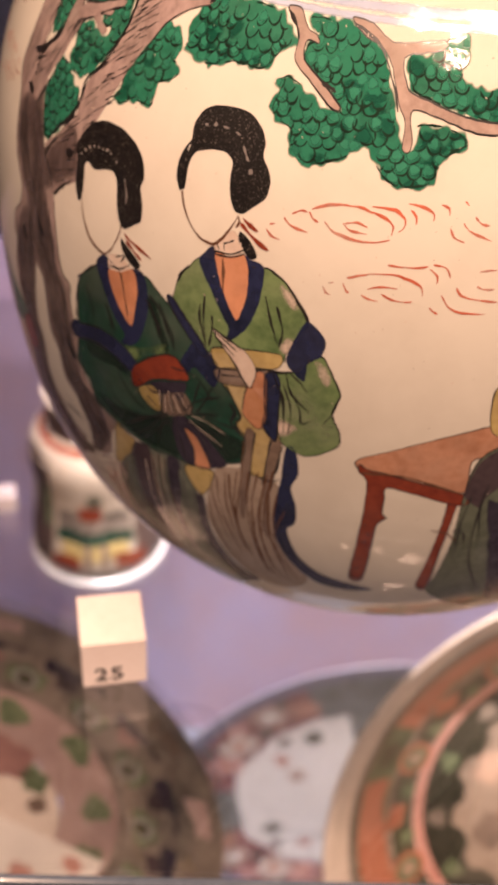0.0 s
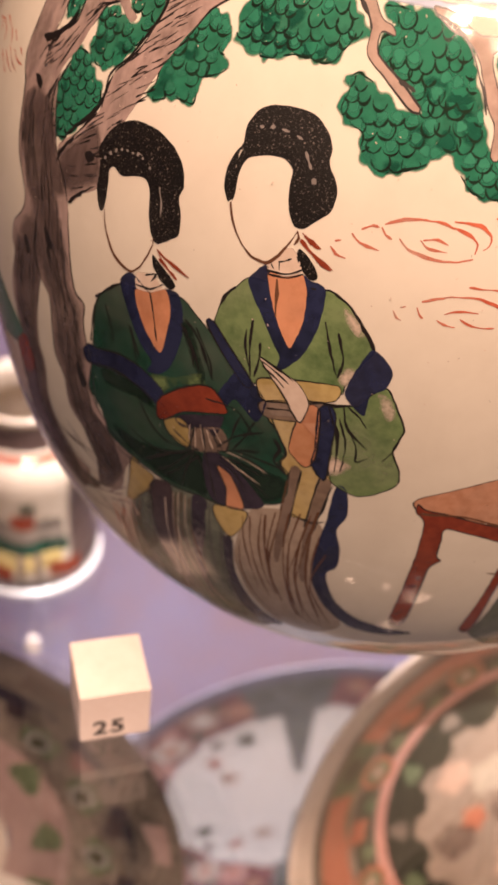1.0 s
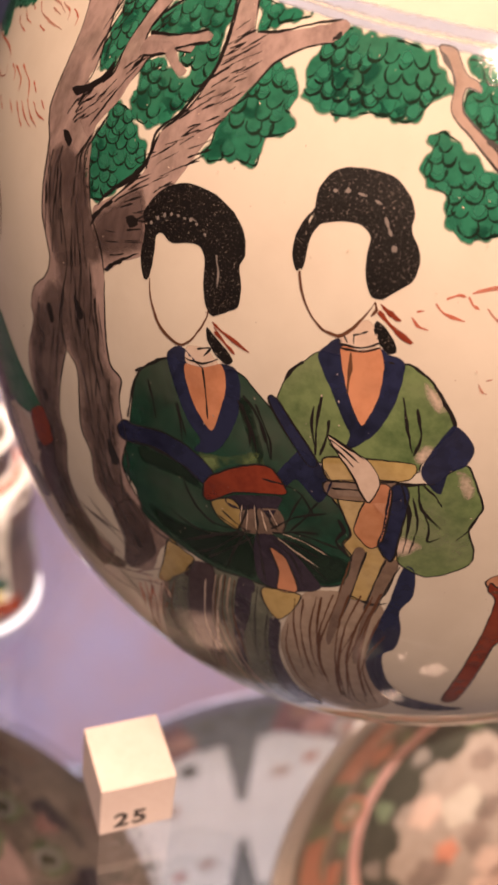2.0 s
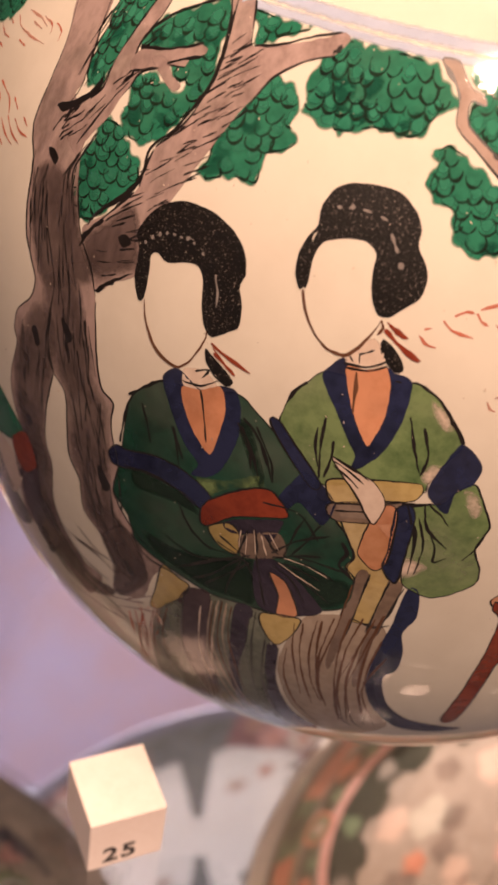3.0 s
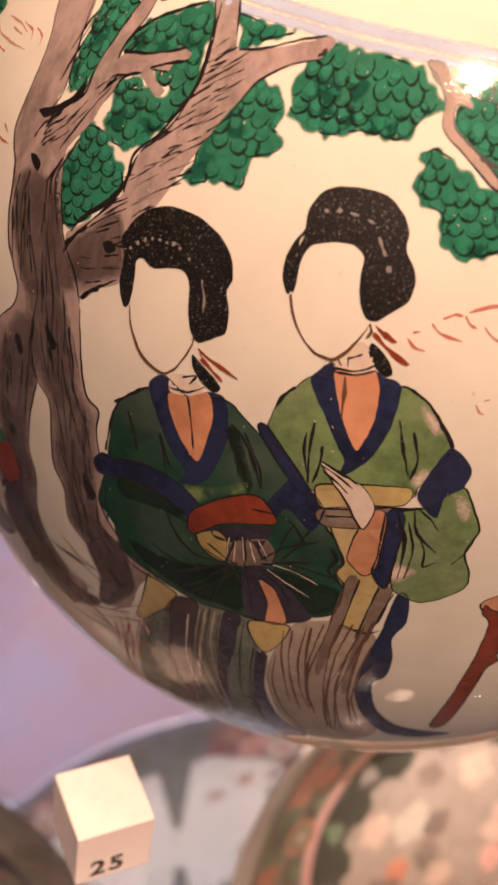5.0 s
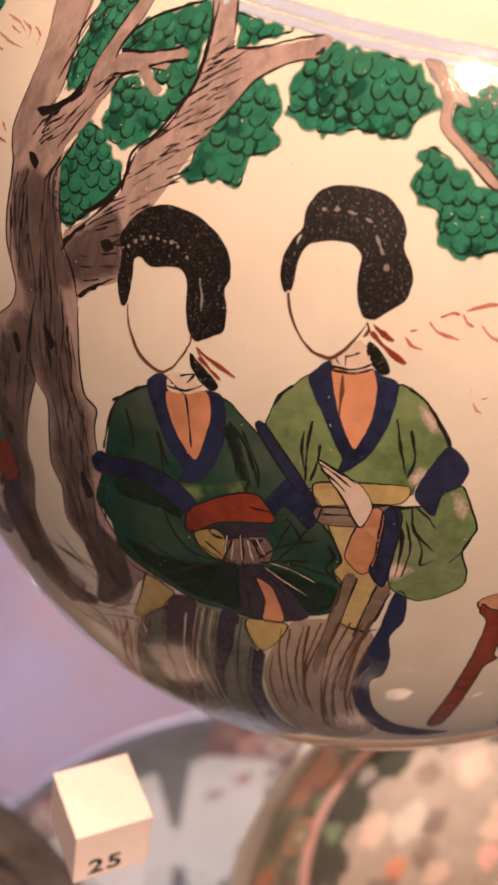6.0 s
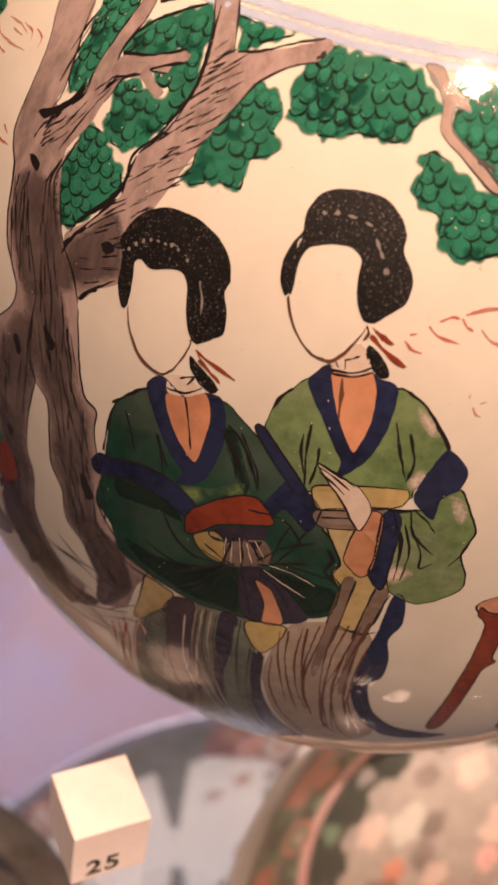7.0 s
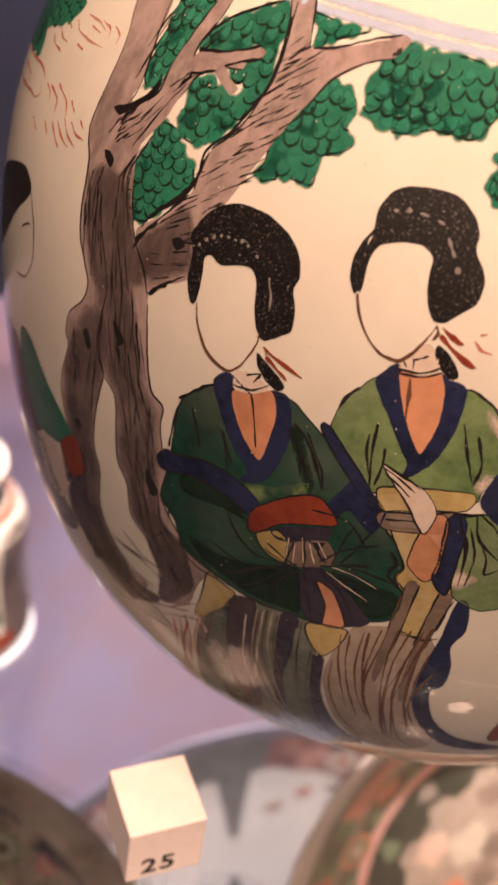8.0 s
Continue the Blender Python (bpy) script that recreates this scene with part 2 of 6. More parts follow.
# ---- number block ----
block = tagged(obj("number_block", box(0.0208, 0.0208, 0.0208, 0.0006, (0, 0, 0.0104)), CARD, smooth=False), "small white number block standing on the glass shelf", "number block")
block.matrix_world = pose(-0.0861, -0.0893, SHELF, 0, 0, 10.2)


def digit_bars(text, parent, size, at, mat):
    """Printed figures on a block's face."""
    cu = bpy.data.curves.new("printed_number", "FONT")
    cu.body, cu.size, cu.extrude, cu.align_x, cu.space_character = text, size, 0.00002, "CENTER", 1.15
    cu.offset = 0.00022
    ob = new("printed_number", cu)
    me = bpy.data.meshes.new_from_object(ob.evaluated_get(bpy.context.evaluated_depsgraph_get()))
    bpy.data.objects.remove(ob)
    me.materials.append(mat)
    ob = new("printed_number", me)
    ob.parent = parent
    ob.matrix_basis = pose(*at, 90, 0, 0)
    return ob


digit_bars("25", block, 0.0088, (-0.0018, -0.01045, 0.0026), INK)

# ---- painting on the jar: millimetres round the belly and above the shelf ----
GIRTH, FRONT = 126.0, radians(-110)


def on_jar(u, v, lift):
    """The place on the jar's belly for u mm round it and v mm up, lifted along the normal."""
    z, a = v / 1000, u / GIRTH + FRONT
    r = body_radius(z)
    slope = (body_radius(z + 0.0005) - body_radius(z - 0.0005)) / 0.001
    k = lift / math.hypot(1, slope)
    return ((r + k) * math.cos(a), (r + k) * math.sin(a), z - k * slope)


def flow(points, step, closed=False):
    """A smooth line through the points (Catmull-Rom), in steps of about that length."""
    p = [Vector(q) for q in points]
    n = len(p)
    out = []
    for i in range(n if closed else n - 1):
        if closed:
            a, b, c, d = p[i - 1], p[i], p[(i + 1) % n], p[(i + 2) % n]
        else:
            a, b, c, d = p[max(i - 1, 0)], p[i], p[i + 1], p[min(i + 2, n - 1)]
        k = max(2, min(12, int((c - b).length / step + 0.5)))
        for j in range(k):
            t = j / k
            m0, m1 = 0.42 * (c - a), 0.42 * (d - b)
            out.append((2 * t ** 3 - 3 * t ** 2 + 1) * b + (t ** 3 - 2 * t ** 2 + t) * m0 + (3 * t ** 2 - 2 * t ** 3) * c + (t ** 3 - t ** 2) * m1)
    if not closed:
        out.append(p[-1])
    return out


def inside(q, poly):
    hit = False
    for i in range(len(poly)):
        a, b = poly[i - 1], poly[i]
        if (a.y > q.y) != (b.y > q.y) and q.x < (b.x - a.x) * (q.y - a.y) / (b.y - a.y) + a.x:
            hit = not hit
    return hit


def wobble(q, size=0.16):
    """The unsteadiness of the brush."""
    return Vector((noise.noise((q.x * 0.55, q.y * 0.55, 3)), noise.noise((q.x * 0.55, q.y * 0.55, 9)))) * size


class Brush:
    """Paints one motif, in one mesh, on the surface that place() describes."""

    def __init__(self, name, parent=None, place=None, label="", lift=0.00003):
        self.name, self.parent, self.place, self.label, self.lift = name, parent or jar, place or on_jar, label, lift
        self.bm, self.mats = bmesh.new(), []
        self.wash = self.bm.verts.layers.float.new("wash")
        self.rng = random.Random(len(bpy.data.objects))

    def slot(self, mat):
        if mat not in self.mats:
            self.mats.append(mat)
        return self.mats.index(mat)

    def put(self, pts, faces, mat, layer, wash=None):
        """Lays faces on the surface; wash is how thick the colour lies at each point, 0 to 1."""
        vs = [self.bm.verts.new(self.place(x, y, self.lift + layer * 0.000013)) for x, y in pts]
        for i, v in enumerate(vs):
            v[self.wash] = wash[i] if wash else 1.0
        k = self.slot(mat)
        for f in faces:
            if len(set(f)) == len(f):
                q = self.bm.faces.new([vs[i] for i in f])
                q.material_index = k
        return vs

    def fill(self, mat, layer, points, edge=0.0, ink=None, soft=0.24):
        rim = [q + wobble(q) for q in flow(points, 0.9, True)]
        xs, ys = [q.x for q in rim], [q.y for q in rim]
        step = max(1.1, min(2.0, 0.2 * min(max(xs) - min(xs), max(ys) - min(ys))))
        inner = []
        y = min(ys) + step / 2
        while y < max(ys):
            x = min(xs) + step / 2
            while x < max(xs):
                q = Vector((x, y))
                if inside(q, rim) and min((q - e).length_squared for e in rim) > (0.4 * step) ** 2:
                    inner.append(q)
                x += step
            y += step
        n = len(rim)
        turn = sum(rim[i - 1].cross(rim[i]) for i in range(n))
        for i in range(n):
            d = rim[(i + 1) % n] - rim[i - 1]
            if d.length > 1e-6:
                q = rim[i] + Vector((-d.y, d.x)).normalized() * (soft if turn > 0 else -soft)
                if inside(q, rim) and min((q - e).length_squared for e in rim) > (0.8 * soft) ** 2:
                    inner.append(q)
        pts, _, faces, *_ = delaunay_2d_cdt(rim + inner, [(i, (i + 1) % n) for i in range(n)], [], 1, 1e-4)
        faces = [f if (pts[f[1]] - pts[f[0]]).cross(pts[f[2]] - pts[f[0]]) > 0 else f[::-1] for f in faces]
        wash = [min(1.0, min((q - e).length for e in rim) / soft) for q in pts]
        self.put(pts, faces, mat, layer, wash)
        if edge:
            self.line(ink or INK, layer + 0.5, edge, points, True)

    def line(self, mat, layer, width, points, closed=False):
        p = [q + wobble(q) for q in flow(points, 0.8, closed)]
        n = len(p)
        pts, faces = [], []
        ph = self.rng.random() * 6
        for i, q in enumerate(p):
            d = (p[(i + 1) % n] - p[i - 1]) if closed else (p[min(i + 1, n - 1)] - p[max(i - 1, 0)])
            if d.length < 1e-6:
                d = Vector((1, 0))
            s = i / max(n - 1, 1)
            w = width * (0.9 + 0.35 * math.sin(ph + 9 * s) + 0.25 * noise.noise((q.x * 1.3, q.y * 1.3, ph)))
            if not closed:
                w *= min(1.0, 0.35 + 3.2 * min(s + 0.08, 1 - s))
            side = Vector((-d.y, d.x)).normalized() * w / 2
            pts += [q + side, q - side]
        for i in range(n if closed else n - 1):
            j = (i + 1) % n
            faces.append((2 * i, 2 * i + 1, 2 * j + 1, 2 * j))
        self.put(pts, faces, mat, layer)

    def hatch(self, mat, layer, width, count, left, right):
        """Broken strokes along a limb, between its two edges."""
        for k in range(count):
            f, drift = self.rng.uniform(-0.02, 1.02), self.rng.uniform(-0.14, 0.14)
            steps = [i / 20 for i in range(21)]
            edges = [[Vector(g[0]).lerp(Vector(g[1]), 2 * t) if t < 0.5 else Vector(g[1]).lerp(Vector(g[2]), 2 * t - 1) for t in steps] for g in (left, right)]
            i = self.rng.randint(0, 13)
            j = min(20, i + self.rng.randint(5, 11))
            n = j - i
            mid = [edges[0][i + m].lerp(edges[1][i + m], f + drift * (m / n - 0.5)) for m in range(0, n + 1, 2)]
            self.line(mat, layer, width * self.rng.uniform(0.5, 1.5), [tuple(q) for q in mid])

    def strokes(self, mat, layer, width, count, start, end):
        """Slanting strokes from one line to another, uneven in length and spacing."""
        def along(g, s):
            s = min(max(s, 0.0), 0.9999) * (len(g) - 1)
            return Vector(g[int(s)]).lerp(Vector(g[int(s) + 1]), s - int(s))

        for k in range(count):
            s = (k + self.rng.uniform(-0.5, 0.5)) / count
            a, c = along(start, s), along(end, s + self.rng.uniform(-0.02, 0.02))
            a, c = a.lerp(c, self.rng.uniform(0.0, 0.35)), a.lerp(c, self.rng.uniform(0.6, 1.05))
            mid = a.lerp(c, 0.5) + Vector((self.rng.uniform(-0.25, 0.25), self.rng.uniform(-0.25, 0.25)))
            self.line(mat, layer, width * self.rng.uniform(0.5, 1.4), [tuple(a), tuple(mid), tuple(c)])

    def clump(self, points):
        """A clump of pine foliage: a green wash, thin and pooled places, and loose scale-like outlines."""
        rim = flow(points, 1.0, True)
        n = len(rim)
        way = 1 if sum(rim[i - 1].cross(rim[i]) for i in range(n)) > 0 else -1
        lobed = []
        for i in range(n):
            d = (rim[(i + 1) % n] - rim[i - 1]).normalized()
            swell = 1.0 * abs(math.sin(math.pi * i / 4.3 + 1.3 * noise.noise((rim[i].x * 0.2, rim[i].y * 0.2, 3)))) - 0.35
            lobed.append(rim[i] + Vector((d.y, -d.x)) * way * swell)
        self.fill(GREEN, 0, lobed, soft=1.1)
        xs, ys = [q.x for q in rim], [q.y for q in rim]
        low, high = min(ys), max(ys)
        for k in range(int((max(xs) - min(xs)) * (high - low) / 45) + 1):
            c = Vector((self.rng.uniform(min(xs), max(xs)), low + (high - low) * self.rng.random() ** 2 * 0.6))
            if inside(c, rim):
                self.blob(POOL, 0.2, c, self.rng.uniform(2.0, 3.4), rim, 2.8)
        row, y = 0, low - 1
        while y < high + 1.5:
            x = min(xs) - 1 + (1.6 if row % 2 else 0)
            while x < max(xs) + 1:
                c = Vector((x + self.rng.uniform(-0.55, 0.55), y + self.rng.uniform(-0.45, 0.45)))
                if inside(c, rim):
                    r = self.rng.uniform(1.45, 1.85)
                    if self.rng.random() < 0.6:
                        self.blob(LEAFLIGHT, 0.5, c + Vector((0, 0.2)), r * 0.85, rim, r * 0.7)
                    if self.rng.random() < 0.88:
                        a0, a1 = self.rng.uniform(-0.3, 0.9), self.rng.uniform(-3.6, -2.3)
                        wob, ph = self.rng.uniform(0.03, 0.12), self.rng.uniform(0, 6)
                        arc = []
                        for i in range(9):
                            a = a0 + (a1 - a0) * i / 8
                            k = r * (1 + wob * math.sin(2 * a + ph))
                            arc.append((c.x + k * 1.08 * math.cos(a), c.y + k * 0.95 * math.sin(a)))
                        arc = [q for q in arc if inside(Vector(q), rim)]
                        if len(arc) > 3:
                            self.line(LEAFLINE, 0.85, self.rng.uniform(0.3, 0.55), arc)
                x += 3.25
            y += 2.35
            row += 1
        n = len(rim)
        for i in range(0, n, 8):
            if self.rng.random() < 0.4:
                self.line(LEAFLINE, 0.85, self.rng.uniform(0.25, 0.45), [tuple(rim[(i + j) % n].lerp(Vector((sum(xs) / n, sum(ys) / n)), 0.03)) for j in range(0, 7)])

    def ticks(self, mat, layer, width, count, left, right, angle, length):
        """Loose parallel strokes at one slant, scattered between the two edges of a limb."""
        def along(g, s):
            s = min(max(s, 0.0), 0.9999) * (len(g) - 1)
            return Vector(g[int(s)]).lerp(Vector(g[int(s) + 1]), s - int(s))

        for k in range(count):
            f = (k + self.rng.random()) / count
            c = along(left, f).lerp(along(right, f), self.rng.random())
            a, h = radians(angle + self.rng.uniform(-7, 7)), length * self.rng.uniform(0.3, 0.7)
            d = Vector((math.cos(a), math.sin(a))) * h
            bow = Vector((-d.y, d.x)) * self.rng.uniform(-0.06, 0.06)
            self.line(mat, layer, width * self.rng.uniform(0.55, 1.5), [tuple(c - d), tuple(c + bow), tuple(c + d)])

    def blob(self, mat, layer, c, r, rim, soft):
        """A soft-edged dab of colour inside the outline rim."""
        ph = self.rng.uniform(0, 6)
        pts, wash, faces = [c], [1.0], []
        for ring, w in ((max(0.15, 1 - soft / r), 1.0), (1.0, 0.0)):
            for i in range(12):
                a = 2 * math.pi * i / 12
                q = c + Vector((math.cos(a) * 1.15, math.sin(a) * 0.9)) * r * ring * (1 + 0.15 * math.sin(3 * a + ph))
                for _ in range(4):
                    if not inside(q, rim):
                        q = q.lerp(c, 0.35)
                pts.append(q)
                wash.append(w)
        for i in range(12):
            j = (i + 1) % 12
            faces += [(0, 1 + i, 1 + j), (1 + i, 13 + i, 13 + j, 1 + j)]
        self.put(pts, faces, mat, layer + 0.3 * self.rng.random(), wash)

    def done(self):
        return part(self.name, self.bm, self.mats, self.parent, self.label)


b = Brush("blue_band")
for v0, v1 in ((216.7, 218.25), (218.35, 220.5)):
    pts, faces, wash = [], [], []
    for i in range(240):
        u = (i / 240 - 0.5) * 2 * math.pi * GIRTH
        sway = 0.15 * noise.noise((u * 0.06, v0, 0))
        pts += [(u, v0 + sway), (u, 0.6 * v0 + 0.4 * v1 + sway), (u, 0.4 * v0 + 0.6 * v1 + sway), (u, v1 + sway)]
        wash += [0.0, 0.6, 0.6, 0.0]
    for i in range(240):
        j = (i + 1) % 240
        for k in range(3):
            faces.append((4 * i + k, 4 * j + k, 4 * j + k + 1, 4 * i + k + 1))
    b.put(pts, faces, BLUE, 1, wash)
b.done()

b = Brush("painted_tree")
b.fill(BARK, 1, [(-109.8, 208.3), (-104.5, 201.1), (-103.1, 194.1), (-102.8, 184.8), (-98.7, 178.9), (-96.9, 170.2), (-95, 165), (-92.1, 161.3), (-89.6, 157.5), (-87.2, 150.9), (-82.2, 142.7), (-80.6, 139.8), (-76.3, 136.4), (-74.7, 121.8), (-71.3, 116.4), (-70.2, 107.9), (-64.8, 103.2), (-60.7, 95.8), (-62.4, 86.5), (-60.4, 84.7), (-52.9, 89.5), (-50, 98.9), (-46.6, 105.8), (-49.4, 108.4), (-55.1, 111), (-61.1, 119.2), (-60.2, 127.3), (-62.1, 133.3), (-63, 137.2), (-62.8, 142), (-66.1, 143.8), (-68.2, 149), (-71, 161.4), (-73.9, 167.3), (-78.2, 171.8), (-83, 180.5), (-84.9, 186.3), (-85.7, 191.8), (-93, 193.6), (-92.4, 196.4), (-94.5, 202.9), (-98.5, 211.1)])
b.fill(BARK, 1.3, [(-89.6, 157.5), (-90.3, 153.2), (-94.7, 147.9), (-95.6, 142.8), (-94.2, 139.7), (-96.4, 131.3), (-96.3, 125.2), (-93.8, 118.8), (-92.1, 113.3), (-95.3, 103.9), (-96.9, 98.1), (-96.2, 87.7), (-90.8, 85), (-80.9, 80.5), (-72.7, 74.7), (-65.8, 86.8), (-71.5, 88.5), (-78.2, 95.3), (-81.3, 103), (-80.7, 114), (-82.9, 120.3), (-82.5, 129.9), (-80.6, 139.8), (-79.1, 144.4), (-82.6, 153.3), (-87, 158.8)])
b.fill(BARK, 1.6, [(-78.2, 171.8), (-78.3, 174.3), (-72.8, 178.9), (-67.8, 184.9), (-66.9, 192.7), (-62.3, 198.3), (-60.1, 205.2), (-60.7, 209.5), (-63.2, 214.2), (-66.5, 218), (-60.8, 219.1), (-58.1, 216), (-55.6, 212.1), (-52.6, 212.4), (-47, 213.8), (-40.2, 215.9), (-36, 217.4), (-34.3, 216.5), (-36.8, 213.8), (-41.7, 212.4), (-46.6, 209.8), (-48.7, 207), (-51.3, 202.9), (-54.3, 196.8), (-56.7, 191.4), (-59.3, 185.6), (-63, 178.3), (-62.5, 170.7), (-66.8, 167.6), (-71.2, 163.5), (-74, 164.9), (-77.6, 168)])
b.fill(BARK, 1.9, [(-94.6, 190.6), (-89.7, 193.6), (-86.8, 197), (-86.5, 201.6), (-85.8, 206.2), (-84.9, 211.2), (-84.1, 214.4), (-80.8, 215.1), (-80.5, 211.3), (-82, 207.2), (-81.3, 204), (-77.7, 205), (-73.8, 206.2), (-68.5, 207.7), (-68.1, 205.6), (-72.3, 204.8), (-77.9, 202.5), (-79, 199.8), (-80.1, 197.6), (-81.5, 193.1), (-85, 187.8), (-85.9, 184.9), (-91.6, 187.1)])
# dark washes: pooled pigment and the light's falloff down the trunk, painted together
b.fill(BARKDARK, 2.2, [(-87.4, 158.6), (-77, 163.5), (-71.1, 153.9), (-67.4, 144), (-63.8, 139), (-62, 123.6), (-60.1, 113.2), (-53.5, 108), (-51.7, 98.9), (-58.7, 87.3), (-60.9, 96.1), (-64.8, 103.2), (-70.1, 109), (-72, 117.1), (-74.8, 123.4), (-76.3, 136.8), (-80.3, 140.9)], soft=5)
b.fill(BARKDARK, 2.3, [(-89.6, 152.3), (-82.6, 153.3), (-80.1, 142.4), (-82.5, 129.9), (-82.9, 120.3), (-80.7, 114), (-81.3, 103), (-78.2, 95.3), (-71.5, 88.5), (-71.4, 78.8), (-80.4, 82.2), (-90.3, 86.6), (-95.6, 89.3), (-95.4, 100.2), (-92.8, 114.5), (-95, 126), (-94.8, 138.2)], soft=5)
b.fill(BARKDARK, 2.4, [(-96.8, 178.5), (-91.1, 181.9), (-83.2, 179.3), (-78.3, 172.3), (-73.9, 167.3), (-73.6, 163.8), (-86.7, 157.7), (-91.5, 162.9), (-94.5, 167.7)], soft=3.5)
b.fill(BARKDARK, 2.5, [(-78, 171.3), (-72.4, 178), (-68.2, 182.7), (-64.6, 179.8), (-62.3, 172.1), (-67.1, 168.4), (-71.9, 164.6)], soft=3.5)
b.fill(PLUM, 3.1, [(-97.3, 109.6), (-86.8, 113.6), (-85.9, 98.1), (-80.5, 88.5), (-87.3, 80.6), (-94.2, 89.5)], soft=2)
b.line(INK, 3, 0.42, [(-109.8, 208.3), (-104.5, 201.1), (-103.1, 194.1), (-102.8, 184.8), (-98.7, 178.9), (-96.9, 170.2), (-95, 165), (-92.1, 161.3), (-89.6, 157.5), (-90.3, 153.2), (-94.7, 147.9), (-95.6, 142.8), (-94.2, 139.7), (-96.4, 131.3), (-96.3, 125.2), (-93.8, 118.8)])
b.line(INK, 3, 0.42, [(-80.6, 139.8), (-76.3, 136.4), (-74.7, 121.8), (-71.3, 116.4), (-70.2, 107.9), (-64.8, 103.2), (-60.7, 95.8)])
b.line(INK, 3, 0.42, [(-80.6, 139.8), (-82.5, 129.9), (-82.9, 120.3), (-80.7, 114), (-81.3, 103), (-78.2, 95.3), (-71.5, 88.5)])
b.line(INK, 3, 0.42, [(-71, 161.4), (-68.2, 149), (-66.1, 143.8), (-62.8, 142), (-63, 137.2), (-62.1, 133.3), (-60.2, 127.3), (-61.1, 119.2), (-55.1, 111), (-49.4, 108.4)])
b.line(INK, 3, 0.42, [(-83, 180.5), (-80.7, 175.9), (-78.2, 171.8), (-73.9, 167.3), (-71.3, 162.5)])
b.line(INK, 3, 0.42, [(-98.5, 211.1), (-94.5, 202.9), (-92.4, 196.4), (-93, 193.6), (-94.6, 190.6)])
b.line(INK, 3, 0.42, [(-66.9, 192.7), (-62.3, 198.3), (-60.1, 205.2), (-60.7, 209.5), (-63.2, 214.2), (-66.5, 218)])
b.line(INK, 3, 0.42, [(-60.8, 219.1), (-58.1, 216), (-55.6, 212.1)])
b.line(INK, 3, 0.42, [(-88.2, 194.6), (-86.2, 197.4), (-86.5, 201.6), (-85.8, 206.2), (-84.9, 211.2), (-84.1, 214.4)])
b.line(INK, 3, 0.42, [(-80.8, 215.1), (-80.5, 211.3), (-82, 207.2), (-81.3, 204), (-73.8, 206.2), (-68.5, 207.7)])
b.line(INK, 3, 0.42, [(-80.1, 197.6), (-79, 199.8), (-77.9, 202.5), (-72.3, 204.8), (-68.1, 205.6)])
b.fill(INK, 3, [(-97.2, 190.8), (-93.9, 192.2), (-89.2, 195.7), (-87.6, 198.8), (-86.7, 196.9), (-89.6, 193.5), (-94.8, 190)])
b.fill(INK, 3, [(-95.1, 183.1), (-93.1, 183.5), (-90.9, 182.5), (-91.4, 181), (-93.3, 181.6)])
b.fill(INK, 3, [(-68.9, 175.6), (-67.1, 176.8), (-65.4, 175.6), (-67.3, 174.2)])
b.fill(INK, 3, [(-89, 146.5), (-87.6, 147.7), (-85.7, 144.6), (-86.9, 143.1)])
b.fill(INK, 3, [(-79.9, 153.6), (-78.4, 153.5), (-75.7, 151), (-77.1, 149.3)])
b.fill(INK, 3, [(-65.9, 124), (-64.6, 123.8), (-62.1, 120), (-63.6, 118), (-65.4, 120.6)])
b.fill(INK, 3, [(-90.3, 122.8), (-88.9, 123.4), (-87.7, 121.7), (-89.3, 120.5)])
b.fill(INK, 3, [(-89.3, 87.5), (-86.8, 87), (-84.3, 82.1), (-87.8, 79.1)])
b.fill(INK, 3, [(-58.3, 100), (-56.9, 99), (-55.3, 96.3), (-57, 96)])
b.line(INK, 3, 0.42, [(-87.1, 186.6), (-85, 191), (-82.3, 196.4), (-80.1, 200)])
b.line(INK, 3, 0.42, [(-71.6, 163.6), (-68.8, 166.6), (-63.3, 170.6)])
b.line(INK, 3, 0.84, [(-71.2, 163.5), (-70, 165.2), (-67.3, 167.2)])
b.line(INK, 3, 0.56, [(-78.2, 170.1), (-76.7, 173.5), (-72.7, 178.8), (-68.2, 184.3)])
b.line(INK, 3, 0.84, [(-78.2, 171.8), (-75.7, 175.1), (-73.5, 177)])
b.line(INK, 3, 0.70, [(-67.4, 185.6), (-67.6, 188), (-67.2, 192.3)])
b.line(INK, 3, 0.42, [(-54.8, 212), (-49.2, 213.2), (-43.9, 215.2), (-36.6, 217.3)])
b.line(INK, 3, 0.42, [(-51.1, 202.5), (-47.3, 208.9), (-41.7, 212.3), (-36.8, 213.8)])
b.line(INK, 3, 0.98, [(-37.1, 214.3), (-35.9, 215), (-35.8, 215.6)])
b.line(INK, 3, 0.42, [(-89, 170.1), (-83.5, 160.5), (-83.5, 152.8), (-83.6, 144.6), (-80.5, 140.1)])
b.line(INK, 3, 0.56, [(-80.6, 139.8), (-82.9, 145.1), (-83.2, 153)])
b.hatch(INK, 3, 0.31, 12, [(-84.4, 160), (-80.8, 148.9), (-76.7, 140.2)], [(-73.6, 163.8), (-71.1, 153.9), (-68, 143.6)])
b.hatch(INK, 3, 0.31, 10, [(-74.4, 135.8), (-72.3, 125), (-68.8, 117.6)], [(-65.7, 140.7), (-63.7, 130.3), (-63.8, 120.9)])
b.hatch(INK, 3, 0.31, 9, [(-67.8, 111.5), (-63.3, 105.7), (-58.3, 96)], [(-61, 114.4), (-56.7, 108.5), (-51.1, 103.2)])
b.hatch(INK, 3, 0.31, 12, [(-93, 146.4), (-93, 136.4), (-92.4, 124.5)], [(-84.4, 152.3), (-83.3, 142.1), (-84.5, 126.5)])
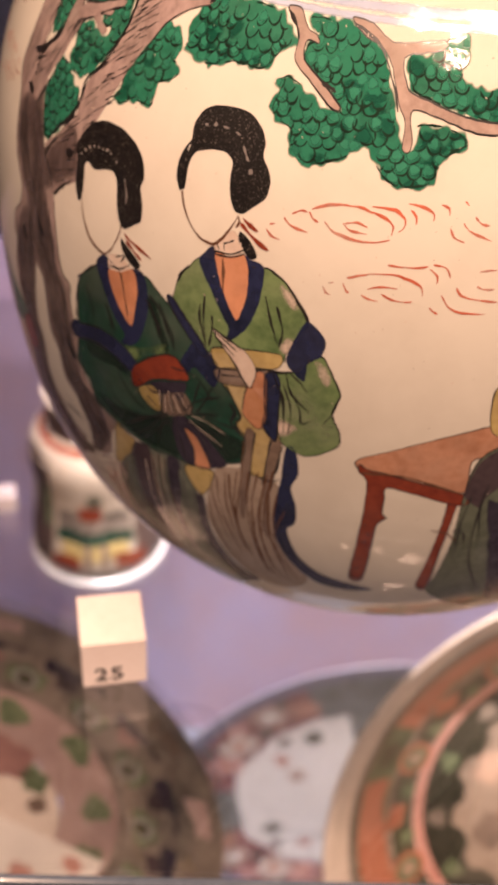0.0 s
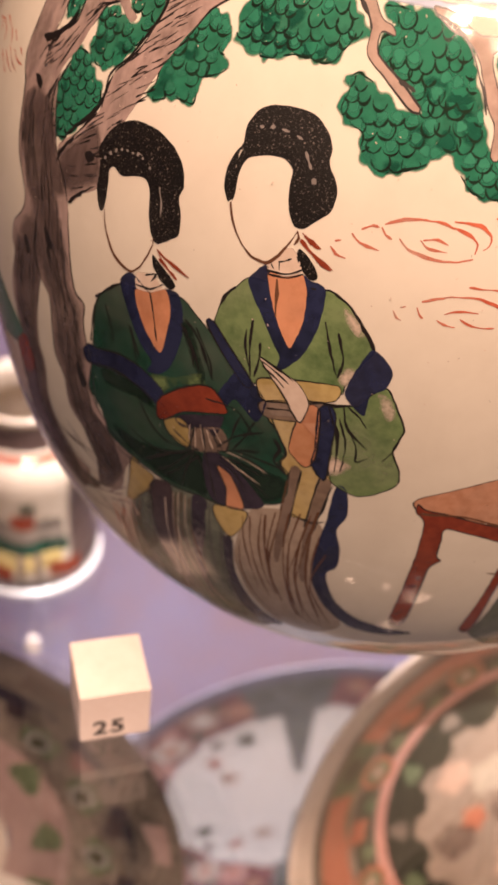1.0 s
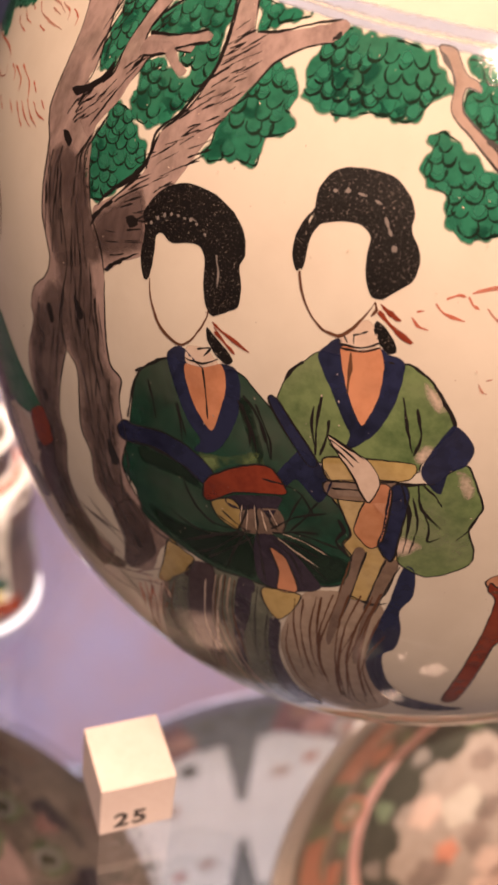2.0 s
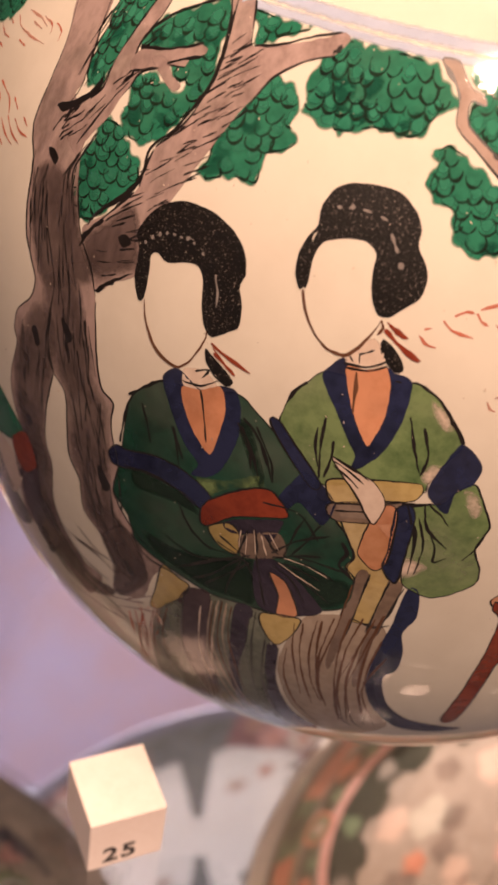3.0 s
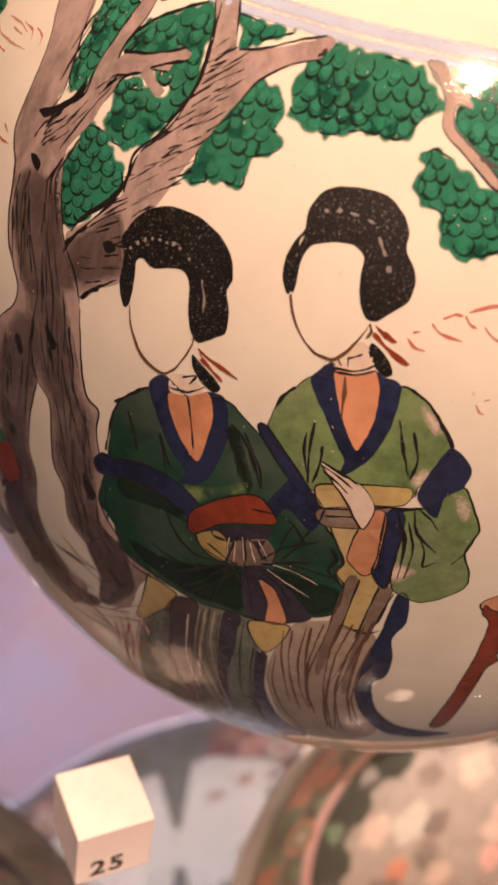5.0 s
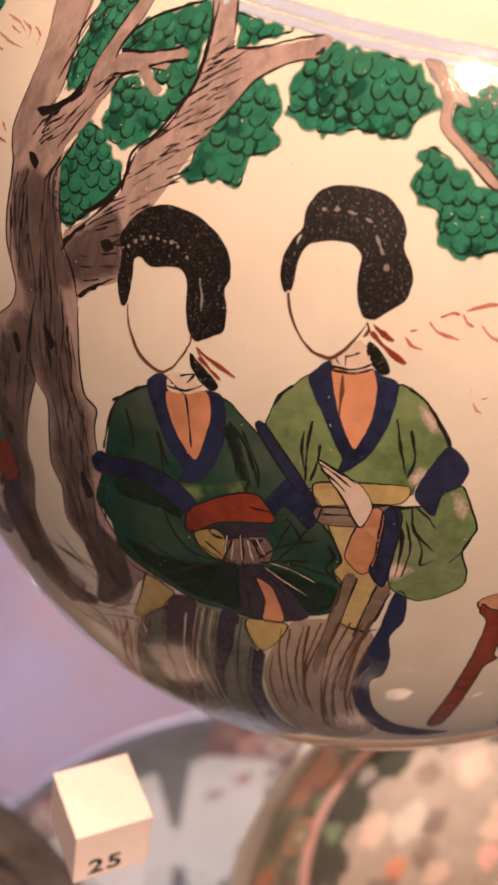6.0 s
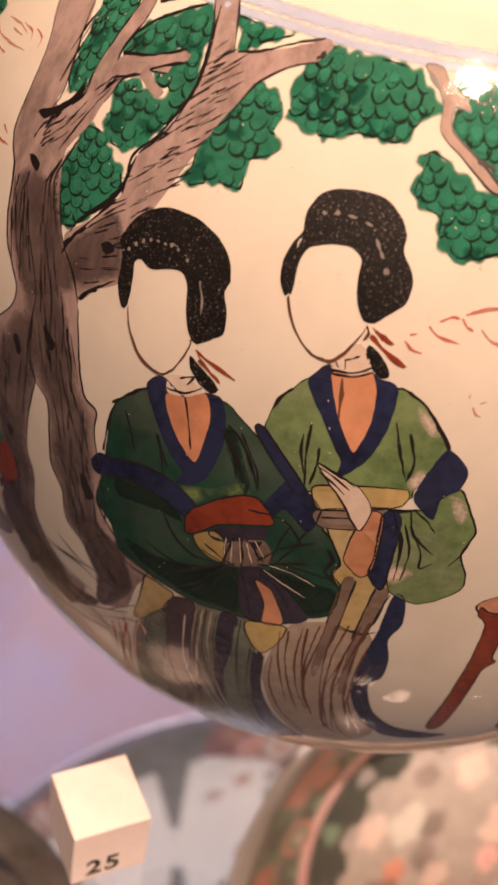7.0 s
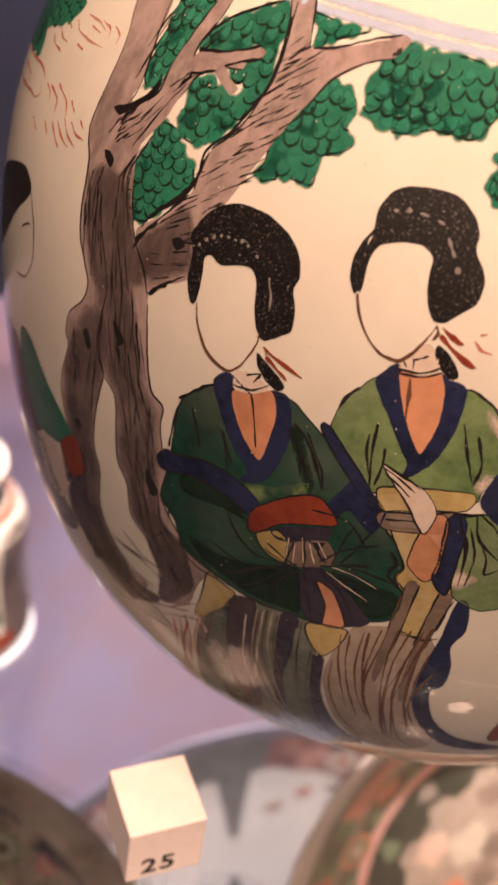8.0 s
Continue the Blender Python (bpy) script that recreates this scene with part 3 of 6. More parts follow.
b.hatch(INK, 3, 0.31, 9, [(-92.5, 96.8), (-85.7, 92.4), (-75.3, 86.6)], [(-84.2, 103.2), (-78.8, 92), (-70.1, 86.6)])
b.hatch(INK, 3, 0.31, 7, [(-96.4, 186), (-89.9, 191.5), (-85.3, 197.5)], [(-91.6, 185.5), (-86.6, 189.9), (-82.3, 196.4)])
b.strokes(INK, 3, 0.27, 16, [(-94.5, 139.6), (-96.3, 125.2), (-92.6, 112.9), (-96, 99.7)], [(-87.3, 137.6), (-88.4, 123.2), (-85.5, 111.9), (-87.6, 99.6)])
b.line(INK, 3, 0.28, [(-60.9, 96.1), (-67.2, 97.2), (-73.7, 100.9)])
b.line(INK, 3, 0.28, [(-63.2, 88), (-69.8, 89), (-77.6, 93)])
b.line(BARK, 2, 0.52, [(-59, 83.7), (-50.1, 91.9), (-42.3, 93.4)])
b.line(BARK, 2, 0.42, [(-61.3, 79.4), (-51.9, 85), (-45.3, 86.8)])
b.line(BARK, 2, 0.42, [(-65.6, 76.8), (-56.3, 75.2), (-53, 65.7)])
b.line(BARK, 2, 0.31, [(-53.8, 82.3), (-54.4, 68.8), (-54.3, 59.6)])
b.line(BARK, 2, 0.31, [(-49.9, 86.6), (-48.5, 79.5), (-48.6, 71.5)])
b.line(IRONRED, 3, 0.36, [(-50.2, 86.4), (-51.6, 76.8), (-51.9, 66.9)])
b.line(IRONRED, 3, 0.36, [(-52.9, 81.8), (-55.6, 73.2), (-57.3, 59.7)])
b.line(IRONRED, 3, 0.36, [(-48.8, 88.5), (-47.6, 85), (-49.9, 75.7)])
b.line(BARK, 2, 0.31, [(-69.8, 71.7), (-60.2, 74.2), (-57.9, 65.3)])
b.hatch(INK, 3, 0.31, 20, [(-97, 196.2), (-96.4, 204.5), (-96.1, 210.7)], [(-91.5, 195.8), (-90.5, 204.1), (-90, 211.8)])
b.hatch(INK, 3, 0.31, 9, [(-96.9, 184.1), (-94.1, 189.2), (-91, 193.7)], [(-92.2, 185.2), (-90, 189), (-87.5, 193.5)])
b.hatch(INK, 3, 0.31, 18, [(-87.2, 170.1), (-89.1, 179), (-85.9, 185.7)], [(-81.1, 172.6), (-85.2, 182.7), (-81.8, 192)])
b.hatch(INK, 3, 0.31, 12, [(-95.5, 165.1), (-97.8, 174.9), (-99.5, 181.1)], [(-89.8, 167.7), (-92.2, 176.1), (-92.7, 181)])
b.hatch(INK, 3, 0.31, 16, [(-91.2, 156.7), (-93.7, 165.6), (-98.2, 177.9)], [(-84.7, 161.1), (-88.1, 170.5), (-90.3, 178.8)])
b.hatch(INK, 3, 0.31, 16, [(-80, 143.9), (-81.6, 158.9), (-85.6, 173.9)], [(-69.2, 142.9), (-72.5, 158.2), (-81.3, 173.3)])
b.hatch(INK, 3, 0.31, 10, [(-71.8, 125.3), (-74.4, 135.8), (-77.3, 144)], [(-62.9, 130.7), (-66.9, 140), (-69.7, 148.1)])
b.hatch(INK, 3, 0.31, 12, [(-65.2, 102.5), (-69.6, 113.6), (-71.8, 125.3)], [(-58.5, 112.6), (-59.9, 123.3), (-62.8, 132.3)])
b.ticks(INK, 3, 0.25, 62, [(-74, 176.6), (-67.7, 191.2), (-62.9, 199.3), (-59.8, 206.4), (-62.3, 213.6)], [(-64.3, 177), (-57.2, 189.1), (-52.1, 198.9), (-47.9, 206.5), (-54, 211.1)], 37, 4.4)
b.ticks(INK, 3, 0.3, 10, [(-74.7, 174.1), (-72, 170.7), (-69.3, 167.2)], [(-64.3, 179.2), (-62.6, 176.6), (-61.7, 173.7)], 22, 4)
b.ticks(INK, 3, 0.3, 9, [(-85, 197.8), (-82, 203.5), (-80.1, 209.7)], [(-81, 198.5), (-78, 203.2), (-77.2, 209)], 48, 4)
b.line(INK, 3, 0.85, [(-63.1, 215.2), (-62, 212.4), (-60.7, 208.8), (-60.3, 204.9), (-61.8, 201), (-64.1, 196.6), (-68.1, 192.1), (-67.6, 188.5), (-68.3, 185.6), (-70.9, 182.4), (-76, 177.4), (-77.4, 174.7)])
b.line(INK, 3, 0.5, [(-64, 217.2), (-62.9, 214.8), (-61.2, 210.9), (-61, 207.9)])
b.fill(BARK, 3.7, [(-77.2, 204.8), (-74, 205.8), (-70.3, 204), (-66.9, 202.8), (-68.1, 201.6), (-72.3, 202.7)])
b.fill(BARK, 3.6, [(-82.2, 203.7), (-80.7, 205.4), (-75, 206.9), (-66.4, 209.6), (-64.8, 208.5), (-72.1, 205.5), (-72.7, 204.3), (-77.3, 203), (-81.1, 201.7)])
b.line(INK, 4.4, 0.5, [(-72.8, 205), (-70, 206.4), (-65, 208.1)])
b.line(INK, 4.4, 0.5, [(-80.5, 201.8), (-77.7, 202.8), (-74.3, 203.9)])
b.line(INK, 3, 0.55, [(-82.1, 206), (-80.8, 209.3), (-76.5, 212.8), (-70.7, 215.4), (-67.2, 216.8)])
b.line(INK, 4.4, 0.5, [(-66.6, 209.8), (-70.1, 208.4), (-75.3, 206.8), (-80.8, 206)])
b.line(INK, 3, 0.9, [(-81.6, 199.8), (-80.4, 200.9), (-80.1, 201.9)])
b.line(INK, 3, 0.9, [(-81.5, 205.8), (-79.8, 205.5), (-77.5, 205.9)])
b.line(INK, 3, 0.7, [(-79.7, 214.5), (-77.6, 215.1), (-75.7, 215.9)])
b.line(INK, 3, 0.7, [(-97.3, 190.5), (-94, 191.9), (-89.4, 194.9), (-87.2, 198.1)])
b.fill(BARKDARK, 2.6, [(-90, 104.2), (-80.7, 94.4), (-71.3, 85.6), (-61.6, 85.4), (-65.6, 79.7), (-78, 74.7), (-87.8, 83.4), (-95, 93.8)], soft=1.2)
b.fill(BARKDARK, 2.6, [(-64.8, 102.8), (-58.5, 110.9), (-53.5, 105.3), (-50.9, 97.4), (-57, 87.4), (-61.9, 84.3), (-61.9, 95.3)], soft=1.5)
b.line(BARKDARK, 3.4, 0.6, [(-77.4, 95.1), (-67.4, 95.1), (-59.9, 92.3)])
b.line(BARKDARK, 3.4, 0.5, [(-79.8, 96.2), (-70.2, 95.8), (-61.8, 96.3)])
b.line(BARK, 3.4, 0.7, [(-72.7, 83.3), (-64.9, 81.2), (-52.7, 87.3)])
b.line(BARK, 3.4, 0.6, [(-81.2, 72.2), (-68.5, 72.9), (-60.2, 74.2)])
b.line(BARKDARK, 3.4, 0.45, [(-68.9, 81), (-61.5, 78.1), (-58.4, 73.3)])
b.line(IRONRED, 3.4, 0.7, [(-57.9, 80), (-57.6, 70)])
b.line(IRONRED, 3.4, 0.7, [(-54, 84.4), (-53, 75.6), (-54.6, 60.9)])
b.line(IRONRED, 3.4, 0.6, [(-55.9, 82.3), (-55.4, 70.6), (-59.6, 50.1)])
b.line(IRONRED, 3.4, 0.6, [(-50.1, 89.7), (-48.9, 86.2), (-48.4, 81.4)])
b.line(PALE, 3.4, 0.8, [(-55, 85.9), (-53, 84.8), (-50.8, 87.4)])
b.line(PALE, 3.4, 0.7, [(-49.9, 85.9), (-48.3, 84.9), (-47.4, 81.6)])
b.done()

b = Brush("painted_foliage")
b.clump([(-95.4, 212.8), (-85.7, 215.1), (-84.6, 208.3), (-84.3, 205.3), (-86.6, 200.5), (-86.7, 197.4), (-91.3, 196.6), (-93.4, 199.7), (-93.8, 206)])
b.done()

b = Brush("painted_foliage")
b.clump([(-82.1, 205.7), (-81.8, 207.9), (-79.7, 211.1), (-75.3, 213.2), (-70.5, 215.5), (-66.9, 216.6), (-64.2, 216.6), (-62.6, 213.3), (-62.2, 211), (-62.3, 207.9), (-64.8, 208), (-66.6, 209.7), (-71.4, 207.7), (-76.5, 206.4)])
b.done()

b = Brush("painted_foliage")
b.clump([(-72.4, 205.5), (-68.7, 207.4), (-64, 208.8), (-61.1, 208.2), (-60.3, 206), (-61.1, 203), (-62.8, 199.6), (-64.8, 196.6), (-66.5, 194.2), (-70.1, 192.2), (-74.5, 192.2), (-77.7, 193.8), (-78.2, 196.4), (-78, 198.4), (-80.2, 201), (-78.2, 202), (-74.6, 202.9), (-70.3, 202.1), (-66.6, 201.6), (-66.7, 203.4), (-69.9, 203.7)])
b.done()

b = Brush("painted_foliage")
b.clump([(-82.6, 192.2), (-80.4, 193.4), (-76.4, 193.1), (-73.3, 190.9), (-69.8, 189.4), (-68.1, 186.7), (-69.2, 184.8), (-72.4, 180.8), (-75.8, 176.6), (-79.5, 174.9), (-82.5, 175.3), (-85.1, 181.9), (-85, 184.8), (-83.2, 187.7)])
b.done()

b = Brush("painted_foliage")
b.clump([(-49, 208.2), (-46.7, 209), (-43.6, 208.8), (-40.3, 207.2), (-39.9, 205.1), (-39.9, 203.2), (-37.7, 201), (-39.3, 199.7), (-43.2, 197.9), (-43.1, 195.5), (-43, 193.2), (-46.3, 193.3), (-50.1, 192.5), (-53.7, 191.3), (-55.8, 191.7), (-54.4, 194), (-54.8, 196.4), (-53.3, 200.1), (-51.7, 203.3)])
b.done()

b = Brush("painted_foliage")
b.clump([(-58.8, 216.6), (-54.2, 216.6), (-49, 216.6), (-43.8, 216.6), (-44.9, 216.1), (-49.6, 214.4), (-52.7, 212.6), (-54.9, 212.5), (-56.8, 215.2)])
b.done()

b = Brush("painted_foliage")
b.clump([(-39.1, 207), (-39.7, 210.4), (-38.8, 213.6), (-35.2, 216.6), (-34.5, 216.6), (-31.4, 216.6), (-27.1, 216.6), (-20, 216.6), (-14.2, 216), (-11.4, 214), (-7.5, 212.1), (-7.7, 210.8), (-10.7, 210.4), (-12.1, 209), (-13.7, 206.6), (-16.6, 205.8), (-22.9, 206), (-27.5, 204.8), (-29.6, 204), (-35.2, 204.7), (-38.5, 205.5)])
b.done()

b = Brush("painted_foliage")
b.clump([(-6.8, 216.4), (1.1, 216.6), (7.9, 216), (15.1, 212.9), (18.1, 207.5), (20.6, 202.8), (22.1, 199.1), (24, 196.6), (26.5, 197.3), (26.6, 200.9), (32, 201.3), (37.7, 200.1), (38.7, 198.1), (34.2, 196.3), (32.5, 193.7), (30.5, 190.3), (23.3, 189.7), (19.6, 191.4), (16.9, 194.4), (13.8, 196.1), (11.4, 194.3), (7.7, 192.6), (1.7, 190.9), (-2.1, 192.2), (-3.9, 194.2), (-4.2, 196.8), (-8.4, 198.2), (-10.3, 200), (-9.5, 203.2), (-10.8, 204.6), (-8.3, 206), (-4.8, 205), (-0.4, 203.3), (3.9, 201.5), (6.9, 201.9), (4.5, 204.2), (-0.2, 205.6), (-4.5, 207.9), (-5.4, 211.8), (-2.7, 213)])
b.done()

b = Brush("painted_foliage")
b.clump([(22.1, 212.9), (27.3, 212.8), (31.3, 215.7), (36.5, 216.3), (37.6, 213.3), (35.7, 210.9), (38.2, 208.5), (45.1, 208.2), (53.5, 209.1), (56.6, 204.4), (48.1, 202.1), (39.6, 203.3), (33.9, 204.2), (27.9, 205.7), (24.3, 206.5), (22.1, 209.6)])
b.done()

b = Brush("painted_branch")
b.fill(TWIG, 2, [(-13.4, 216.9), (-8.2, 213.1), (-7.4, 208.9), (-1.8, 205.7), (5.4, 201.7), (6.9, 202.4), (1.9, 205.7), (-4.8, 209.2), (-5.4, 212.3), (-2, 212.1), (-3.3, 213.5), (-6.1, 214.2), (-9.8, 217.2)], edge=0.36)
b.fill(TWIG, 2, [(5, 217.1), (10.6, 216.8), (15.9, 214.6), (19.7, 214.3), (30.7, 215.4), (30.2, 213.7), (21.7, 212.5), (20.6, 211.1), (23, 206.9), (28.2, 205.4), (39.6, 202.9), (53.5, 202.3), (56.3, 201.4), (48, 200.5), (40.5, 200.5), (32.8, 202.3), (26, 203.7), (24.2, 203), (25.5, 197.9), (24.8, 196.1), (23.3, 196.7), (23.2, 201.1), (21.3, 203.9), (17.9, 210.2), (14.9, 213.1), (9.9, 214.5)], edge=0.36)
b.line(INK, 3, 0.74, [(-12.5, 216.3), (-9.5, 214.3), (-7.8, 212.4)])
b.line(INK, 3, 0.55, [(5.8, 216.4), (10.5, 215), (15, 212.7), (19.5, 206.6), (21.1, 202.9)])
b.line(INK, 3, 0.74, [(1.1, 205.8), (3.5, 205.4), (5.2, 204.7)])
b.done()

b = Brush("painted_foliage")
b.clump([(-171.9, 180.9), (-173.7, 185.9), (-176.1, 189.6), (-133.9, 201.7), (-131.7, 196.9), (-141, 192.8), (-147.1, 190.3), (-144.4, 185.3)])
b.done()

b = Brush("painted_figure")
b.fill(DARKGREEN, 2, [(-58.8, 145), (-56.3, 149.2), (-51.5, 153), (-43.3, 154), (-36, 156.7), (-31.5, 154.3), (-26.2, 150.5), (-20.6, 144.6), (-15.7, 139.4), (-13, 139.6), (-9.4, 132.7), (-6.5, 127.4), (-7.5, 123.8), (-5, 120.4), (-5.7, 112.3), (-12.3, 108.4), (-18, 104.1), (-24.3, 103.7), (-28.2, 103.6), (-34.9, 102.9), (-41.9, 104.5), (-48.5, 106.1), (-54.5, 108.6), (-57, 115), (-61, 119.3), (-60.2, 126.2), (-59.5, 134.1)], edge=0.36)
b.fill(NAVY, 3, [(-52.1, 154), (-48.9, 156.9), (-43.5, 154.6), (-39.6, 157), (-36.1, 157.1), (-34.5, 153.1), (-34.2, 146.2), (-36.6, 138.1), (-39.9, 135.1), (-42.8, 134.7), (-41.5, 137.8), (-45.2, 141.4), (-49.8, 148.7)])
b.fill(ORANGE, 4, [(-47.6, 153.5), (-43.4, 154.5), (-39.6, 156.8), (-37.6, 152.6), (-38.1, 145.9), (-39.2, 141.1), (-42.7, 143.9), (-45.9, 148.5)])
b.fill(NAVY, 3, [(-63, 129.9), (-60.9, 132.6), (-57.9, 132.8), (-51.1, 135), (-44.3, 134.7), (-38.2, 131.7), (-37.2, 128.4), (-39.6, 126.8), (-45.1, 129.1), (-52, 130), (-59, 127.6), (-62.1, 127.4)], edge=0.36)
b.fill(NAVY, 3, [(-21.4, 142.7), (-20.1, 144.8), (-16.4, 143.3), (-12.7, 139.3), (-14.3, 133.3), (-19.7, 137.3), (-22, 134), (-23.9, 137.2)])
b.fill(NAVY, 3, [(-28.6, 154.1), (-26.9, 154.3), (-22, 149.4), (-16.4, 143.3), (-17.8, 141.5), (-23.3, 147), (-27.6, 152)], edge=0.36)
b.fill(RED, 4, [(-39.4, 127.2), (-37.5, 130.6), (-31.9, 135.5), (-27.5, 137.9), (-24.6, 137.6), (-21.2, 133.1), (-25.3, 131.2), (-32.2, 128.2), (-37.3, 123.2), (-39.3, 123.5)], edge=0.36)
b.fill(NIGHT, 3, [(-34.3, 125.1), (-32.1, 127.6), (-23, 131.6), (-21.9, 130.6), (-23.8, 124.6), (-25.8, 126.3), (-29.3, 124.8), (-32.3, 123.7)])
b.fill(YELLOW, 3, [(-37.2, 122.9), (-32.9, 126.2), (-30.2, 123.9), (-30.4, 118.3), (-35, 119.4)], edge=0.36)
b.fill(TAUPE, 3, [(-30.2, 123.9), (-22.5, 128), (-20.2, 122.5), (-26.1, 119), (-29.5, 118.4)])
b.fill(NIGHT, 3, [(-26.3, 118.6), (-21.4, 120.4), (-14.5, 114.6), (-10.2, 108.9), (-15.6, 105.2), (-23.1, 104.3), (-25.6, 109.7)])
b.fill(ORANGE, 4, [(-22.7, 116.4), (-18.7, 114.6), (-15.1, 106), (-19.5, 104), (-20, 110.4)], edge=0.36)
b.fill(PALE, 3, [(-47.7, 157.4), (-43.6, 158.6), (-40.2, 156.5), (-43.4, 154.5), (-47.3, 153.9)])
b.line(INK, 5, 0.42, [(-43.5, 154.6), (-42.2, 150.7), (-40.4, 143.6)])
b.line(INK, 5, 0.42, [(-48, 154.8), (-43.6, 155.3), (-40.4, 157.7)])
b.line(INK, 5, 0.42, [(-45.3, 157.9), (-42.5, 159.2), (-43.7, 157)])
b.line(BROWN, 5, 0.58, [(-59.4, 167.1), (-57.8, 162.5), (-54.5, 158.6), (-49.6, 157), (-46.7, 159.7), (-44.7, 164.4), (-44.7, 166.5)])
b.fill(HAIR, 3, [(-60.8, 166.5), (-62.8, 170.2), (-63.3, 175.5), (-64.7, 178.2), (-63.2, 181.8), (-60.6, 184.7), (-56.2, 186.6), (-49.7, 186.8), (-44.4, 185.1), (-41.3, 182.6), (-39.6, 178.8), (-40.3, 176.8), (-38.8, 172.9), (-38.6, 169.2), (-41, 167.3), (-43.3, 165.6), (-45.2, 166.8), (-46.8, 170.2), (-47.8, 175), (-49.5, 177.1), (-52.2, 177), (-56.1, 175.5), (-58.8, 176.3), (-60.2, 175.5), (-59.6, 172), (-59.6, 167.3)])
b.fill(HAIR, 3, [(-44.1, 163.1), (-41.8, 161.8), (-39.1, 160.3), (-37.2, 158.6), (-38.4, 157.2), (-41.1, 158.3), (-43.6, 160.6)])
b.line(PEARL, 5, 0.62, [(-62.5, 177.2), (-61.8, 177.3)])
b.line(PEARL, 5, 0.73, [(-61.2, 178.5), (-60.5, 178.5)])
b.line(PEARL, 5, 0.83, [(-59.8, 179.6), (-59.1, 179.6)])
b.line(PEARL, 5, 0.62, [(-58.3, 180.3), (-57.6, 180.4)])
b.line(PEARL, 5, 0.73, [(-56.7, 180.7), (-56, 180.7)])
b.line(PEARL, 5, 0.83, [(-55.1, 180.7), (-54.4, 180.7)])
b.line(PEARL, 5, 0.62, [(-53.6, 180.9), (-52.9, 180.9)])
b.line(PEARL, 5, 0.73, [(-52, 180.6), (-51.4, 180.6)])
b.line(PEARL, 5, 0.83, [(-49.6, 179.6), (-49, 179.5)])
b.line(PEARL, 5, 0.42, [(-45.7, 176.9), (-44.3, 174.2), (-43.9, 171.2)])
b.line(PEARL, 5, 0.42, [(-53.5, 181.3), (-51.9, 181)])
b.line(RED, 5, 0.52, [(-43.3, 164.5), (-39, 162.9), (-34.3, 161.6)])
b.line(RED, 5, 0.42, [(-42.6, 163.6), (-39.7, 161.5), (-37.3, 160)])
b.line(INK, 4, 0.42, [(-34.1, 149.5), (-30.2, 143.8), (-28.8, 140.2)])
b.line(INK, 4, 0.42, [(-30.9, 151.4), (-26.9, 145), (-25.5, 140.1)])
b.line(INK, 4, 0.42, [(-48.1, 115.3), (-39.7, 113.1), (-29.6, 116.7)])
b.line(INK, 4, 0.42, [(-35, 119.9), (-28.4, 117.3), (-26, 113.2)])
b.line(INK, 4, 0.42, [(-42.1, 108.1), (-34.5, 114.2), (-27.4, 119.4)])
b.line(INK, 4, 0.42, [(-20.4, 121.7), (-14.4, 121.5), (-9.3, 119.1)])
b.line(INK, 4, 0.42, [(-21.3, 119.6), (-14.7, 116.2), (-9.2, 112)])
b.line(INK, 4, 0.42, [(-20.5, 122.5), (-19.2, 129.3), (-17.7, 134.4)])
b.line(INK, 4, 0.42, [(-55.8, 145.9), (-53.8, 141.4), (-52.7, 137.7)])
b.line(INK, 4, 0.42, [(-48.1, 144.1), (-46.4, 140.8), (-44.9, 137.3)])
b.line(INK, 5, 0.56, [(-28.8, 126.1), (-29.5, 121.7), (-30.4, 118)])
b.line(INK, 5, 0.56, [(-27, 126.1), (-26.3, 122.4), (-26.1, 119.5)])
b.line(INK, 5, 0.56, [(-24.6, 126.3), (-23.3, 123.7), (-21.6, 122.3)])
b.line(PALE, 5, 0.31, [(-25.8, 125.9), (-24.8, 123.1), (-23.9, 121)])
b.line(PALE, 4, 0.31, [(-21.3, 120.1), (-16.1, 117.4), (-11.6, 115.3)])
b.fill(YELLOW, 3, [(-47.4, 105.2), (-43.3, 103.6), (-40.4, 102.5), (-41.7, 97.7), (-44.6, 93.7), (-48.5, 88.3), (-50.9, 88.1), (-49.1, 95.9)], edge=0.36)
b.fill(YELLOW, 4, [(-22.9, 102.9), (-14.5, 104.8), (-15.3, 98.8), (-18, 93.6), (-20, 94.4), (-22.5, 98.5)], edge=0.36)
b.fill(SKIRT, 2, [(-49.3, 87), (-41.8, 100.3), (-23, 103.7), (-19.8, 93.4), (-18.7, 74.7), (-14.7, 61.3), (-7.7, 50.8), (-21.9, 36.2), (-40.4, 37.6), (-52.3, 47.4), (-52.5, 62.6)])
b.fill(PLUM, 3, [(-42.8, 97), (-35.6, 103.2), (-34.2, 90.7), (-35.8, 74.4), (-36, 47.2), (-43.4, 48.6), (-43.1, 71.4)])
b.fill(NIGHT, 3, [(-29.2, 102.1), (-24.9, 102.8), (-25.2, 91.6), (-26.5, 78.3), (-24.6, 59.5), (-27.8, 64.7), (-29.3, 81.8)])
b.fill(NIGHT, 3, [(-21, 91.6), (-18.8, 91.6), (-16.7, 75.9), (-10.4, 62.3), (-3.3, 55.4), (-9.4, 51.2), (-16.6, 62), (-19.7, 77)])
b.line(INK, 4, 0.56, [(-34.5, 101.1), (-34.9, 88), (-35.5, 74.6), (-35, 53.2)])
b.line(INK, 4, 0.42, [(-32.4, 102.3), (-32.7, 89.3), (-32.7, 76.7), (-31.6, 52)])
b.line(PALE, 4, 0.42, [(-33.1, 100.9), (-33.8, 86.3), (-33.7, 73.1)])
b.line(INK, 4, 0.42, [(-24.2, 102.7), (-24.1, 89.9), (-22.5, 72.2)])
